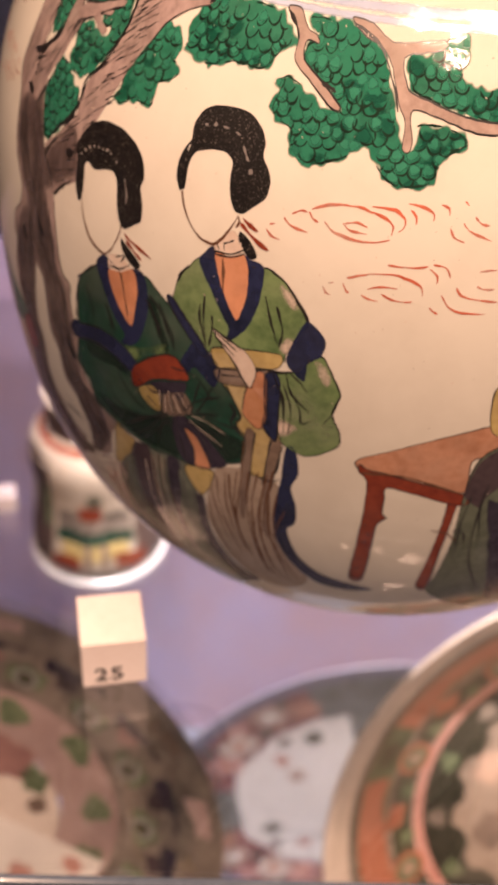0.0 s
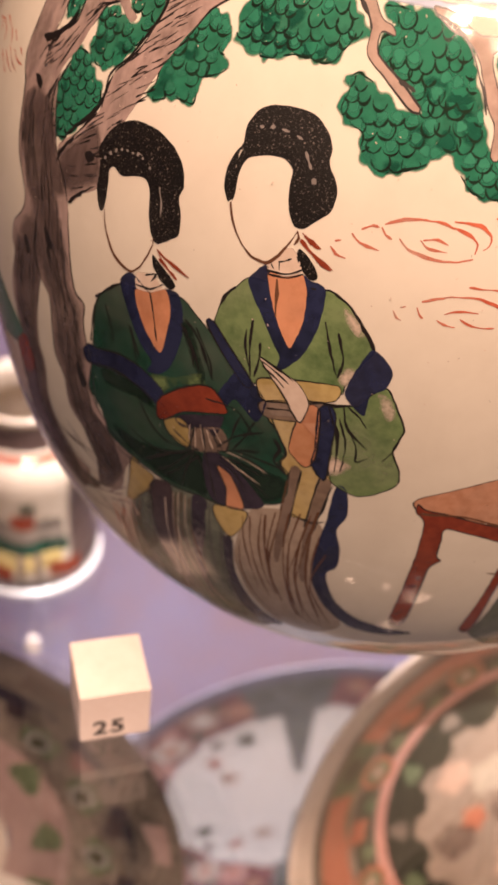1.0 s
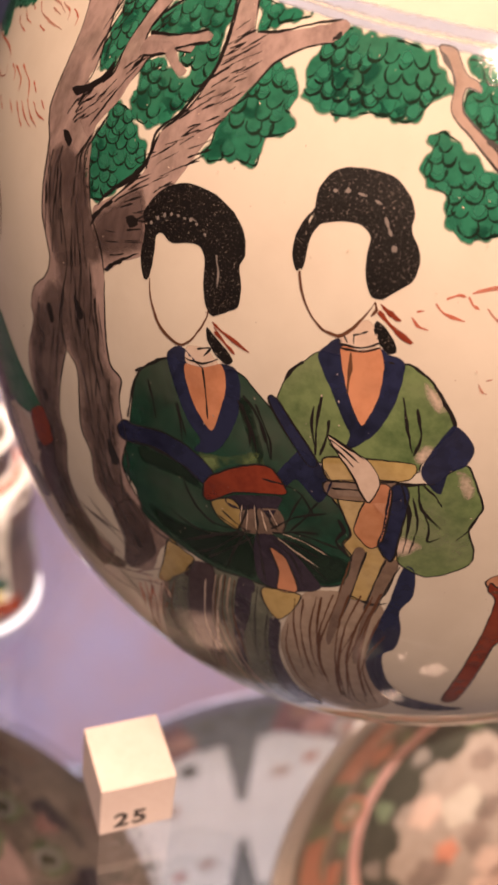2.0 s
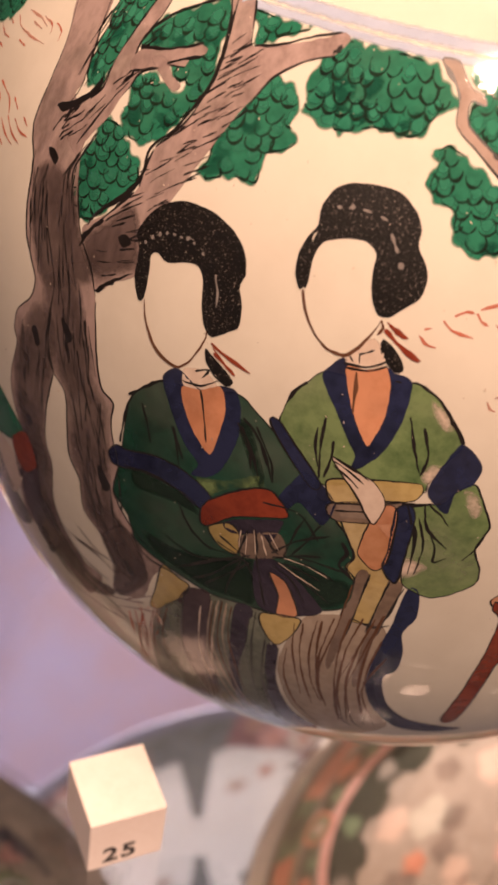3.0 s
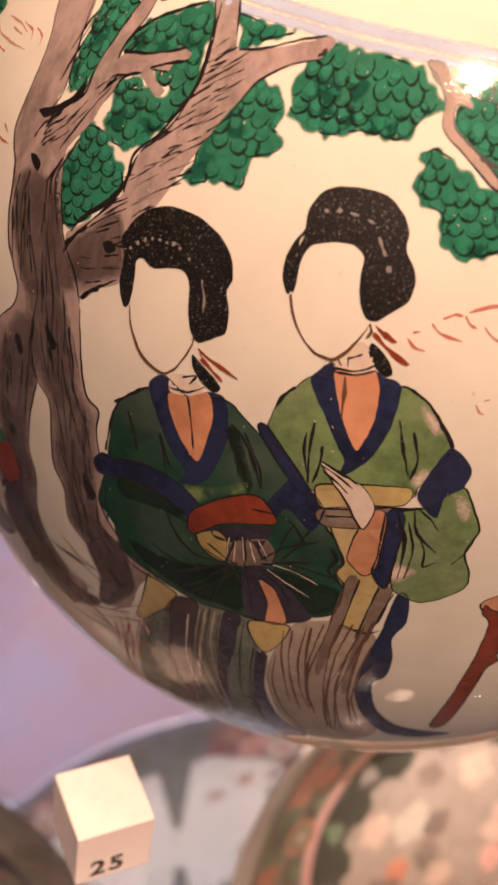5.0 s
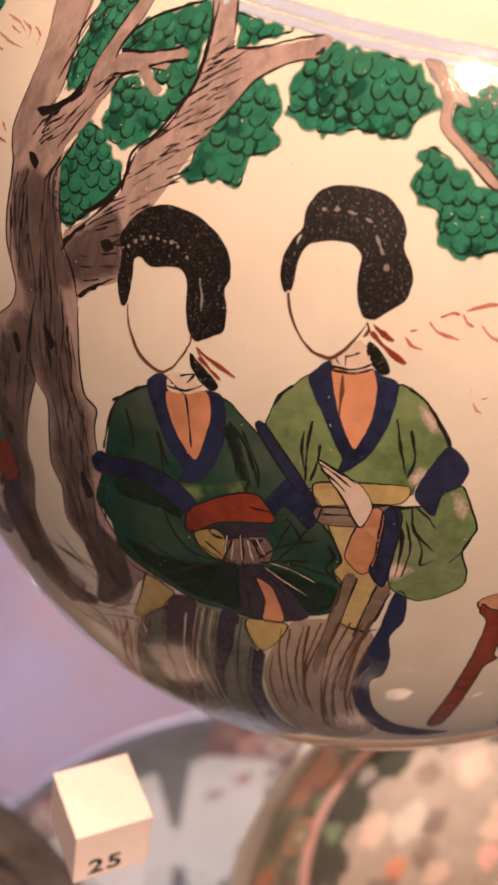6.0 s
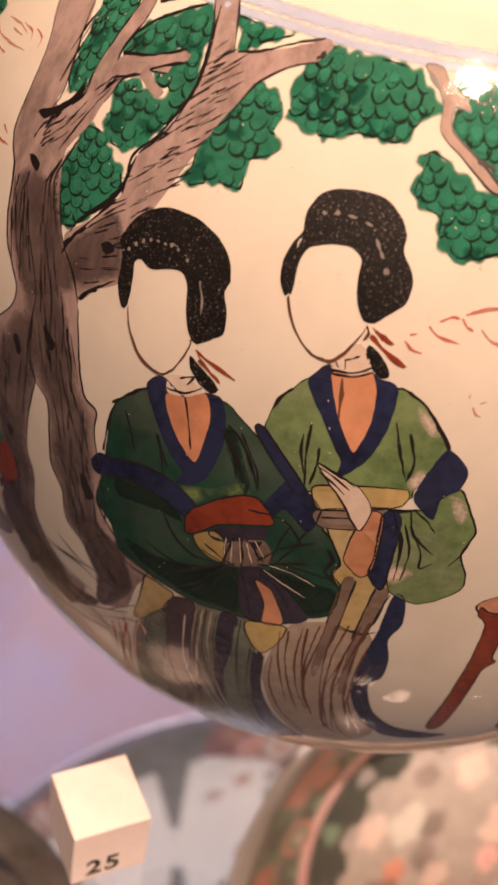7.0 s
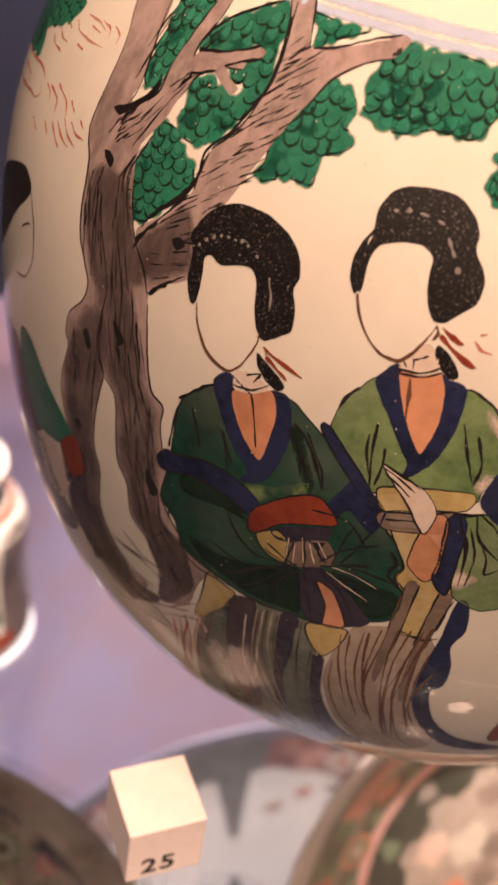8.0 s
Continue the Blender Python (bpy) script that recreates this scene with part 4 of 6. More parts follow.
# soft fills paint shade onto the lower robe and under the sleeves
b.fill(LEAFLINE, 2.4, [(-53.2, 113.1), (-43.8, 112.6), (-33.3, 115.7), (-26.6, 118.4), (-24.8, 105.4), (-29, 104.6), (-36.4, 104.4), (-43.4, 106.4), (-49.3, 108.3)], soft=3)
b.fill(LEAFLINE, 2.4, [(-20.2, 120.9), (-13, 120.3), (-5.8, 119.4), (-6.1, 113.1), (-10.8, 110.1), (-15.6, 114.1)], soft=3)
b.fill(LEAFLINE, 2.4, [(-35, 151.1), (-32, 150.9), (-27.4, 140.8), (-28.1, 137.7), (-31.3, 143.3)], soft=2)
b.fill(LEAFLINE, 2.4, [(-56.1, 128.5), (-43.7, 129), (-39.4, 125), (-44.7, 125.4), (-55.1, 124.4)], soft=2)
b.line(INK, 4, 0.42, [(-58.8, 128.5), (-51.9, 129.6), (-43.7, 129), (-39.6, 126.8)])
b.line(INK, 4, 0.42, [(-33.7, 150.3), (-31.4, 146), (-30.4, 141)])
b.line(INK, 4, 0.42, [(-34.6, 121.8), (-30.5, 119.6), (-27.3, 118.5)])
b.line(INK, 4, 0.42, [(-36.5, 105.8), (-31, 112.4), (-26.9, 117.6)])
b.line(INK, 4, 0.42, [(-26.2, 119.9), (-23.8, 110.6), (-22.5, 105.1)])
b.line(INK, 4, 0.42, [(-18.8, 123.1), (-13.5, 123.1), (-7.5, 122.2)])
b.line(INK, 4, 0.42, [(-14.6, 133.2), (-16.6, 128), (-19.3, 122.9)])
b.line(PALE, 5, 0.21, [(-20.4, 121.8), (-15.5, 121.4), (-10.5, 119.5)])
b.line(IRONRED, 3, 0.60, [(-53.2, 82.9), (-55.8, 70.2), (-56.6, 54.3)])
b.line(IRONRED, 3, 0.48, [(-50, 87), (-50.9, 74.6), (-50.5, 62.8)])
b.line(IRONRED, 3, 0.48, [(-47.5, 86.1), (-48.6, 77.8), (-47.4, 72)])
b.line(BROWN, 3, 0.58, [(-56.1, 76.7), (-56.2, 65.3), (-54.8, 52.3)])
b.fill(LIGHTGREEN, 2.3, [(-41.3, 134.5), (-35, 136.6), (-28.7, 140.6), (-27, 137.6), (-33, 135.7), (-39.2, 130.4)], soft=3)
b.line(INK, 4, 0.4, [(-48.6, 144), (-46.8, 140.7), (-45.5, 134.9)])
b.line(INK, 4, 0.5, [(-34.7, 150.7), (-31.8, 147.3), (-29.1, 141.6)])
b.line(INK, 4, 0.5, [(-33.8, 152.3), (-30.1, 149.2), (-27.4, 143.6)])
b.line(INK, 4, 0.45, [(-31.8, 150.6), (-28.6, 146.9), (-25.7, 140.1)])
b.line(INK, 4, 0.5, [(-44.7, 126.2), (-41.5, 120.6), (-36.6, 117.3), (-29.8, 118.2)])
b.line(INK, 4, 0.4, [(-43.8, 124), (-40.3, 119.3), (-35.8, 116.6)])
b.line(INK, 4, 0.5, [(-30, 117.9), (-38.1, 111.8), (-44.7, 106)])
b.line(INK, 4, 0.45, [(-28.9, 118.2), (-35.2, 109.7), (-40.4, 104.8)])
b.line(INK, 4, 0.45, [(-28.9, 117.7), (-31, 110.2), (-31.8, 104.1)])
b.line(INK, 4, 0.4, [(-56.1, 110.3), (-51.8, 105.3), (-41.8, 104.1)])
b.line(INK, 4, 0.5, [(-23.1, 122), (-18.6, 127.4), (-12.3, 131.1)])
b.line(INK, 4, 0.45, [(-22.7, 121), (-16.9, 123.8), (-12.9, 125)])
b.line(INK, 4, 0.5, [(-22.1, 120), (-17.5, 119.9), (-12.2, 118.2)])
b.line(INK, 4, 0.45, [(-22.4, 118.9), (-17.8, 116), (-14.6, 110.4)])
b.line(INK, 4, 0.4, [(-26.8, 134.6), (-19.2, 134.6), (-14.2, 128.8)])
b.line(INK, 4, 0.8, [(-9.8, 130.3), (-8.2, 127.7), (-9.2, 124.1), (-5.8, 121)])
b.line(INK, 4, 0.6, [(-59.3, 146.2), (-53.8, 151.5), (-51.8, 153.1)])
b.line(INK, 4, 0.6, [(-60.2, 133.8), (-59.5, 141.4), (-58.8, 145.6)])
b.line(PALE, 5.5, 0.2, [(-30.2, 125.5), (-30.1, 120.6)])
b.line(PALE, 5.5, 0.2, [(-27.5, 126.7), (-26.2, 119.9)])
b.line(PALE, 5.5, 0.2, [(-28.9, 125.2), (-28.4, 118.9)])
b.line(PALE, 5.5, 0.2, [(-24.3, 127.3), (-21.8, 123.5)])
b.fill(SKIRT, 3.2, [(-47.3, 90.5), (-49.2, 74.3), (-43.9, 58.4), (-36.9, 56.8), (-41.6, 77.7), (-41.5, 94.5)], soft=0.8)
b.fill(PLUM, 3.3, [(-41.6, 100.2), (-41.6, 77.7), (-35.7, 56.3), (-31.7, 61.3), (-34.6, 83), (-34.9, 101.7)], soft=1)
b.fill(SKIRT, 3.2, [(-25.5, 99.4), (-24.9, 84.3), (-20, 64.4), (-18, 68.1), (-19.9, 82.1), (-20.6, 93.8), (-23.8, 100.7)], soft=0.8)
b.fill(NIGHT, 3.4, [(-19.7, 93.2), (-19.3, 76.8), (-13.6, 58.1), (-2.7, 53.4), (-11.6, 64.1), (-16.7, 78.4), (-17.6, 92)], soft=0.8)
b.line(SKIRT2, 4.2, 0.42, [(-34.6, 100.9), (-35, 82.7), (-30.5, 66.1), (-21.4, 45.2)])
b.line(SKIRT2, 4.2, 0.42, [(-33, 101.8), (-33.4, 83.8), (-28.2, 66.7), (-19.4, 49.8)])
b.line(SKIRT2, 4.2, 0.5, [(-31, 101.9), (-31.1, 87.8), (-26, 65.6), (-17.7, 50.6)])
b.line(BROWN, 4.2, 0.36, [(-33.8, 101.3), (-34.3, 83.2), (-29.3, 66.4)])
b.line(BROWN, 4.2, 0.36, [(-32.1, 101.9), (-32.3, 85.7), (-27.1, 66.1)])
b.line(BROWN, 4.2, 0.36, [(-29.9, 101.6), (-29.7, 88.7), (-24.4, 66.8)])
b.line(INK, 4.2, 0.5, [(-21.1, 93.6), (-20.3, 76.3), (-14.4, 55.8)])
b.line(INK, 4.2, 0.45, [(-41.6, 100.2), (-41.8, 77.6), (-36.2, 56.6)])
b.line(BROWN, 4.2, 0.36, [(-46, 90.9), (-47.7, 75.5), (-42.2, 60.2)])
b.line(PALE, 4.2, 0.36, [(-37.2, 97.3), (-37.2, 81.1), (-33.7, 66.1)])
b.line(RED, 5.2, 0.75, [(-42.8, 164.2), (-38.3, 162.7), (-34.3, 161.5)])
b.line(RED, 5.2, 0.6, [(-42.3, 162.8), (-39.6, 161.4), (-37.1, 160)])
b.done()

b = Brush("painted_figure")
b.fill(LIGHTGREEN, 2, [(-26.8, 154.7), (-25.7, 159.3), (-23.2, 163.5), (-20.6, 166.3), (-15.3, 166.8), (-5, 168.1), (-3, 168.3), (1.3, 166.1), (5.5, 161.7), (7.9, 158), (5.7, 154), (3.3, 148.4), (2.6, 146.3), (-6.5, 146), (-14.8, 143.6), (-16.4, 143.3), (-21.3, 148.4), (-25.5, 152.7)], edge=0.36)
b.fill(YELLOW, 3, [(-15.5, 144.2), (-10.9, 146.1), (-2.6, 147.8), (2.3, 148), (2.5, 145.4), (0.5, 143.6), (-9.8, 140.4), (-13.6, 139.8)], edge=0.36)
b.fill(TAUPE, 3, [(-13.8, 139.2), (-0.5, 143.3), (0.5, 138.8), (-11.6, 135.5)], edge=0.36)
b.fill(YELLOW, 2, [(-11.7, 135.7), (-5.8, 137.4), (-2, 134.7), (2.5, 129.7), (4.2, 122), (3, 110.7), (-3.8, 108.4), (-4.1, 118.1), (-7.8, 123.8), (-6.8, 127.3), (-9.4, 132.7)], edge=0.36)
b.fill(LIGHTGREEN, 3, [(-0.4, 142.9), (6.9, 144.5), (8.9, 147.5), (12.1, 149.9), (15.5, 144.4), (17.3, 140.4), (16, 134.4), (18.3, 129.2), (18.5, 125.2), (15.2, 122), (11.1, 119.7), (8, 120.3), (4, 122.8), (2.2, 131.2), (1.9, 140)], edge=0.36)
b.fill(PALE, 3.5, [(-0, 165.6), (3, 164.7), (5.9, 161.4), (4.1, 160), (1.1, 162.4)], soft=4)
b.fill(PALE, 3.5, [(1.6, 149.7), (2.8, 152.8), (5.8, 152.5), (4.5, 149.2), (2.8, 148.1)], soft=4)
b.fill(PALE, 3.5, [(0, 126.3), (3.5, 130), (8, 128.1), (5.3, 124.6), (2.4, 123.9)], soft=4)
b.fill(PALE, 3.5, [(10.3, 148.3), (13.4, 147.5), (15, 143.6), (13.2, 142)], soft=4)
b.line(INK, 4, 0.56, [(3.8, 143.8), (5.7, 137.9), (10.6, 133.6)])
b.line(INK, 4, 0.56, [(0.8, 142.5), (3.5, 136), (4.4, 128.6)])
b.line(BROWN, 5, 0.58, [(-1.4, 109.9), (-3, 97.2), (-2, 80.3), (2.5, 63.3)])
b.line(BROWN, 5, 0.58, [(2.8, 112), (1.6, 98.6), (2.7, 82), (7.9, 64.3)])
b.line(BROWN, 5, 0.58, [(-9.7, 106.1), (-9.2, 94.9), (-6.9, 81), (-3.4, 72)])
b.fill(NAVY, 4, [(3.5, 147.2), (5.6, 154.6), (7.6, 158.2), (11.2, 155.8), (12.6, 153.2), (11.6, 149.6), (8.9, 147.5), (8.5, 142.4), (5.6, 144.2)])
b.fill(NAVY, 3, [(-20.8, 166), (-17.7, 170), (-15.2, 168.2), (-9.7, 170.1), (-8.1, 169.4), (-5.3, 169.1), (-4, 167.2), (-4.3, 160.4), (-6.1, 154), (-8.9, 149.8), (-11.7, 147.7), (-11.3, 151.2), (-12.5, 153), (-16.2, 158.6), (-19.3, 163)])
b.fill(ORANGE, 4, [(-16.8, 168.4), (-13.1, 168.7), (-9.7, 170.1), (-7.9, 166.4), (-7.6, 160.8), (-8.5, 156.5), (-9.5, 153.9), (-12.1, 157.3), (-14.8, 162.5)])
b.fill(ORANGE, 4, [(-5.5, 136.7), (-3.2, 141.9), (-0.9, 141.1), (-0.2, 135.2), (-0.2, 127.5), (-2.2, 124.7), (-6.2, 128.7)], edge=0.36)
b.fill(NAVY, 4, [(-1.2, 141.4), (1.2, 142.9), (2.8, 140.2), (3, 128.3), (2.7, 122.2), (-0.7, 125.8), (-0.6, 131.3)], edge=0.36)
b.fill(PALE, 5, [(-15.5, 149.9), (-11.3, 148.2), (-6.6, 146.5), (-3.5, 142.2), (-4.6, 136.7), (-6.6, 138.6), (-9.1, 142.4), (-12.1, 145.7)], edge=0.36)
b.line(INK, 6, 0.42, [(-14.8, 149.1), (-11.1, 147.3), (-8.4, 145.5)])
b.line(INK, 6, 0.42, [(-14.8, 148.1), (-11.5, 146.2), (-9.2, 144.4)])
b.line(INK, 6, 0.42, [(-14.4, 149.8), (-10.2, 148.1), (-7.5, 146.5)])
b.fill(PALE, 3, [(-17.3, 170.6), (-12.9, 174.6), (-9.9, 170.8), (-13.2, 169.1), (-16.6, 168.7)])
b.line(INK, 5, 0.42, [(-17.4, 169), (-13.2, 169.2), (-9.7, 171.1)])
b.line(INK, 5, 0.42, [(-16.9, 168.2), (-13, 168.5), (-9.5, 170.2)])
b.line(INK, 5, 0.42, [(-16.8, 170.8), (-15.8, 169.7)])
b.line(INK, 5, 0.42, [(-15.1, 171.2), (-12.4, 172.6)])
b.line(INK, 5, 0.42, [(-14.9, 171.2), (-14.6, 169.6)])
b.line(BROWN, 5, 0.58, [(-28.1, 179.6), (-26.9, 176.4), (-24.4, 173), (-21.1, 170.7), (-17.8, 170.3), (-15.4, 172.4), (-13.3, 175.9), (-12.5, 178.1)])
b.line(BROWN, 5, 0.58, [(-12.5, 177.9), (-11.9, 176.8), (-12.6, 175.3)])
b.line(BROWN, 5, 0.73, [(-14.7, 167.8), (-14.2, 164.9), (-13.6, 159.9)])
b.fill(HAIR, 3, [(-28.7, 179.4), (-30.3, 181.5), (-30.8, 185.2), (-29.9, 188.2), (-28.6, 190.3), (-28.9, 193.4), (-27.2, 196.4), (-23.2, 198), (-17.7, 198.4), (-13.5, 197.7), (-10.7, 195.6), (-9.2, 193.3), (-9.1, 191), (-7, 188.4), (-6.1, 185.8), (-6.6, 182.9), (-9.1, 180.6), (-11.3, 178.7), (-13.4, 178.7), (-15.2, 181.2), (-16.2, 184.8), (-16.5, 188.3), (-18.7, 189.7), (-21.4, 189.7), (-25.6, 188.8), (-28.8, 188.9), (-28.4, 185.8), (-27.8, 181.6)])
b.fill(HAIR, 3, [(-11.4, 174.9), (-9, 173.6), (-6.9, 171.4), (-6.3, 170), (-8, 169.4), (-9.9, 170.8), (-11.5, 173.1)])
b.line(PEARL, 5, 0.73, [(-26, 193.8), (-25.1, 193.8)])
b.line(PEARL, 5, 0.73, [(-23.6, 194.2), (-22.6, 194.3)])
b.line(PEARL, 5, 0.42, [(-17.5, 194), (-15.9, 193.7)])
b.line(PEARL, 5, 0.42, [(-21, 194.4), (-19.1, 194.3)])
b.line(PEARL, 5, 0.62, [(-14.7, 191.9), (-13.4, 190.4), (-12.6, 189.2)])
b.line(PEARL, 5, 0.94, [(-11.9, 187.7), (-10.9, 187)])
b.line(RED, 5, 0.52, [(-11.2, 176.2), (-7.3, 174.1), (-3.7, 172.4)])
b.line(RED, 5, 0.73, [(-9.5, 176.9), (-8.2, 176.2), (-6.9, 175.9)])
b.line(RED, 5, 0.42, [(-11.4, 177.9), (-10.2, 177.2)])
b.line(INK, 4, 0.56, [(-19.3, 155.3), (-19.1, 151.6), (-17.7, 146.9)])
b.line(INK, 4, 0.56, [(-18.2, 158), (-18.1, 151.9), (-17, 144.5)])
b.line(INK, 4, 0.56, [(-15.8, 153.3), (-15.6, 148.9), (-16.2, 144.8)])
b.line(INK, 4, 0.56, [(-3, 161.8), (-1.2, 156.3), (1.1, 150.6)])
b.line(INK, 4, 0.56, [(0, 160.1), (2, 154.5), (1.5, 150)])
b.line(INK, 4, 0.70, [(-23.2, 163.5), (-25, 161.2), (-26.1, 158.6)])
b.line(INK, 4, 0.56, [(-2.4, 168.1), (1.3, 166.1), (5.5, 161.7)])
b.line(INK, 4, 0.70, [(4.1, 163.2), (6.4, 160.1), (7.7, 157.9)])
b.line(INK, 4, 0.42, [(1.1, 141.2), (3.9, 136.1), (4.6, 125.4)])
b.line(INK, 4, 0.42, [(3.5, 140.3), (5.9, 133.5), (5.7, 125.6)])
b.line(INK, 4, 0.42, [(4.7, 139.9), (8, 133.9), (8.7, 129.7), (11.1, 131.4)])
b.line(INK, 4, 0.42, [(4.3, 144), (7.5, 141.8), (9.4, 139.3)])
b.line(INK, 4, 0.42, [(17.3, 140.4), (16, 134.4), (14.1, 131.1)])
b.line(INK, 4, 0.70, [(-4.7, 142.6), (-0.5, 143.3), (0.7, 142.8), (6.9, 144.5)])
b.line(INK, 4, 0.42, [(-12.6, 137.8), (-6.8, 139.3)])
b.fill(SKIRT2, 1, [(-16.1, 97.3), (-13.2, 106.1), (-5.2, 109.7), (3.6, 107.8), (5.2, 97.5), (6.3, 83.2), (13.7, 65.2), (6.4, 55.4), (-3.4, 56.4), (-12.5, 68.1), (-17.2, 84)])
b.fill(TAUPE, 3, [(-5.2, 123.7), (-2.9, 123.6), (-3.2, 114.9), (-4, 103.2), (-5.5, 89.4), (-6.8, 93.6), (-6.2, 108.4), (-5.2, 116.1)])
b.fill(TAUPE, 3, [(1.4, 123), (4.4, 122.1), (3.6, 114.9), (2.2, 103), (2, 84.5), (0.3, 86.5), (0, 104.5), (0.8, 116)])
b.line(BROWN, 4, 0.44, [(-15.3, 102.9), (-14.8, 94.7), (-13.1, 86), (-10.3, 75)])
b.line(BROWN, 4, 0.44, [(-13.5, 103.7), (-12.9, 93.3), (-10.5, 82.1), (-6.9, 71.3)])
b.line(BROWN, 4, 0.44, [(-10.7, 105.8), (-10.8, 94.2), (-8.8, 82.9), (-5.1, 73.5)])
b.line(BROWN, 4, 0.58, [(-7.3, 108), (-8.4, 95.2), (-7.3, 83.6), (-3.3, 71)])
b.line(BROWN, 4, 0.58, [(-3.9, 109.1), (-4.5, 98.9), (-3.5, 85.2), (0.1, 68.3), (5, 62.2)])
b.line(BROWN, 4, 0.58, [(1, 108.7), (-0.6, 98), (-0.5, 83.6), (4.2, 66.2), (8.3, 61.2)])
b.line(BROWN, 4, 0.44, [(3.9, 103.5), (3.1, 92.3), (4.3, 79.7), (10.6, 64.4)])
b.line(INK, 4, 0.70, [(-3.9, 109.1), (1.2, 107.8), (4.3, 109.2)])
b.line(BROWN, 4, 0.44, [(-15.9, 93), (-15.4, 82.3), (-11.1, 69.5), (-3.9, 59.8)])
b.line(INK, 4, 0.42, [(-2.7, 123.6), (-3.2, 114.9), (-4, 103.2)])
b.line(INK, 4, 0.42, [(-5.3, 122.9), (-5.5, 117.7), (-6.3, 109.3)])
b.line(INK, 4, 0.42, [(1.6, 122.3), (0.8, 116), (-0.1, 105.4)])
b.line(INK, 4, 0.42, [(4.8, 121.3), (3.5, 114), (2.4, 105.1)])
b.fill(NAVY, 3, [(4.7, 109.6), (5.5, 121), (8.1, 120.8), (9.3, 112.9), (7.6, 107.4), (9.3, 100.2), (9.3, 93.5), (7.1, 89.5), (10.6, 78.5), (17.8, 70.8), (27.9, 67.4), (34, 65.7), (26.4, 63), (16.5, 65), (8.3, 74.2), (3.8, 85.1), (3.4, 97), (3.9, 103.5)])
b.fill(HAIR, 3.2, [(-27.9, 189.2), (-28.9, 185.9), (-29.1, 182.9), (-28.6, 180.8), (-27.8, 179.8), (-27.6, 181.7), (-27.8, 184.8), (-26.9, 188.3), (-25.6, 189.5)], soft=0.24)
b.line(BROWN, 4.3, 0.4, [(-5.5, 119.4), (-6.4, 104.2), (-7.7, 88.2), (-4.9, 74)])
b.line(BROWN, 4.3, 0.4, [(1, 110.5), (-1.1, 95.4), (-2.5, 82.6), (1.1, 64.1)])
b.line(BROWN, 4.3, 0.4, [(2.5, 111.8), (0.9, 98.3), (-0.2, 82), (3.2, 65.1)])
b.line(BROWN, 4.3, 0.36, [(6.2, 97.5), (3.9, 88.6), (3.7, 79.1), (7.6, 66.8)])
b.fill(HAIR, 3.3, [(-27.3, 192), (-28.3, 189.2), (-28.9, 186.3), (-27.9, 185.6), (-26.7, 188), (-23.6, 189.6)])
b.line(RED, 5.2, 0.8, [(-11.5, 176.6), (-7.1, 173.7), (-4, 172.2)])
b.line(RED, 5.2, 0.9, [(-10.8, 177.5), (-9.1, 176.6), (-7.5, 176.2)])
b.done()

b = Brush("painted_table")
b.fill(ORANGE2, 2, [(23.4, 121.4), (30.9, 125.5), (41.1, 130.2), (52.7, 134.4), (61.9, 136.8), (64.2, 126.3), (51.8, 124.1), (51.4, 112.9), (39.2, 115.9), (30.4, 118.2), (24.6, 118.2)], edge=0.36)
b.fill(RED, 3, [(24.1, 120.2), (26.2, 118.7), (31.9, 117.7), (51.6, 112.1), (51.8, 107.8), (39.9, 111.4), (31.9, 113.2), (31.6, 108.8), (31.8, 103.3), (33.1, 101.7), (30.9, 98.5), (30.6, 88.4), (29.9, 71.3), (26.1, 71.8), (26.6, 90.3), (27, 104.7), (26.6, 114.8), (24.3, 117.5)], edge=0.36)
b.fill(RED, 2, [(50.3, 111.2), (50.1, 99), (49.6, 86.2), (49.7, 67.9), (46.3, 70.1), (47.2, 86.2), (48, 102.4), (48.1, 110.2)], edge=0.36)
b.line(BROWN, 4, 0.77, [(24.9, 117.3), (36.2, 117.4), (51.3, 112.1)])
b.line(BROWN, 4, 0.58, [(45.4, 97.7), (49.8, 96.6), (53.4, 92.8)])
b.done()

b = Brush("painted_figure")
b.fill(GREYGREEN, 3, [(64.8, 129.9), (56.7, 127.7), (53.2, 124.1), (51.7, 117.4), (51.6, 106.9), (52.1, 92.8), (51, 75.7), (50, 66.7), (59.8, 56.4), (72.4, 50), (91.9, 40.9), (101.3, 44.3)], edge=0.36)
b.fill(PLUM, 4, [(63.7, 128.2), (56.9, 126.8), (53.4, 123.2), (52, 117.4), (51.7, 111.3), (56.8, 106.8), (57.6, 111), (61.9, 116.9)])
b.fill(NIGHT, 4, [(58.6, 106.7), (60.8, 108.7), (69.3, 105.5), (100, 43.6), (81.2, 49.9), (71.5, 58.8)])
b.fill(YELLOW, 3, [(53.3, 145.6), (53.5, 135.7), (55.9, 131.9), (62.9, 131.9), (60.1, 145.3)], edge=0.36)
b.line(INK, 5, 0.55, [(56.8, 106.8), (57.1, 95.1), (59.6, 81.4), (68.3, 62.2)])
b.line(INK, 5, 0.55, [(53.6, 111.2), (52.9, 100.1), (53.9, 84.7)])
b.line(INK, 5, 0.55, [(57.2, 115.2), (56.8, 106.8), (59.5, 92.4)])
b.line(INK, 5, 0.55, [(51.1, 97.8), (54.5, 96.5), (55, 92.7), (52.2, 92.3)])
b.done()

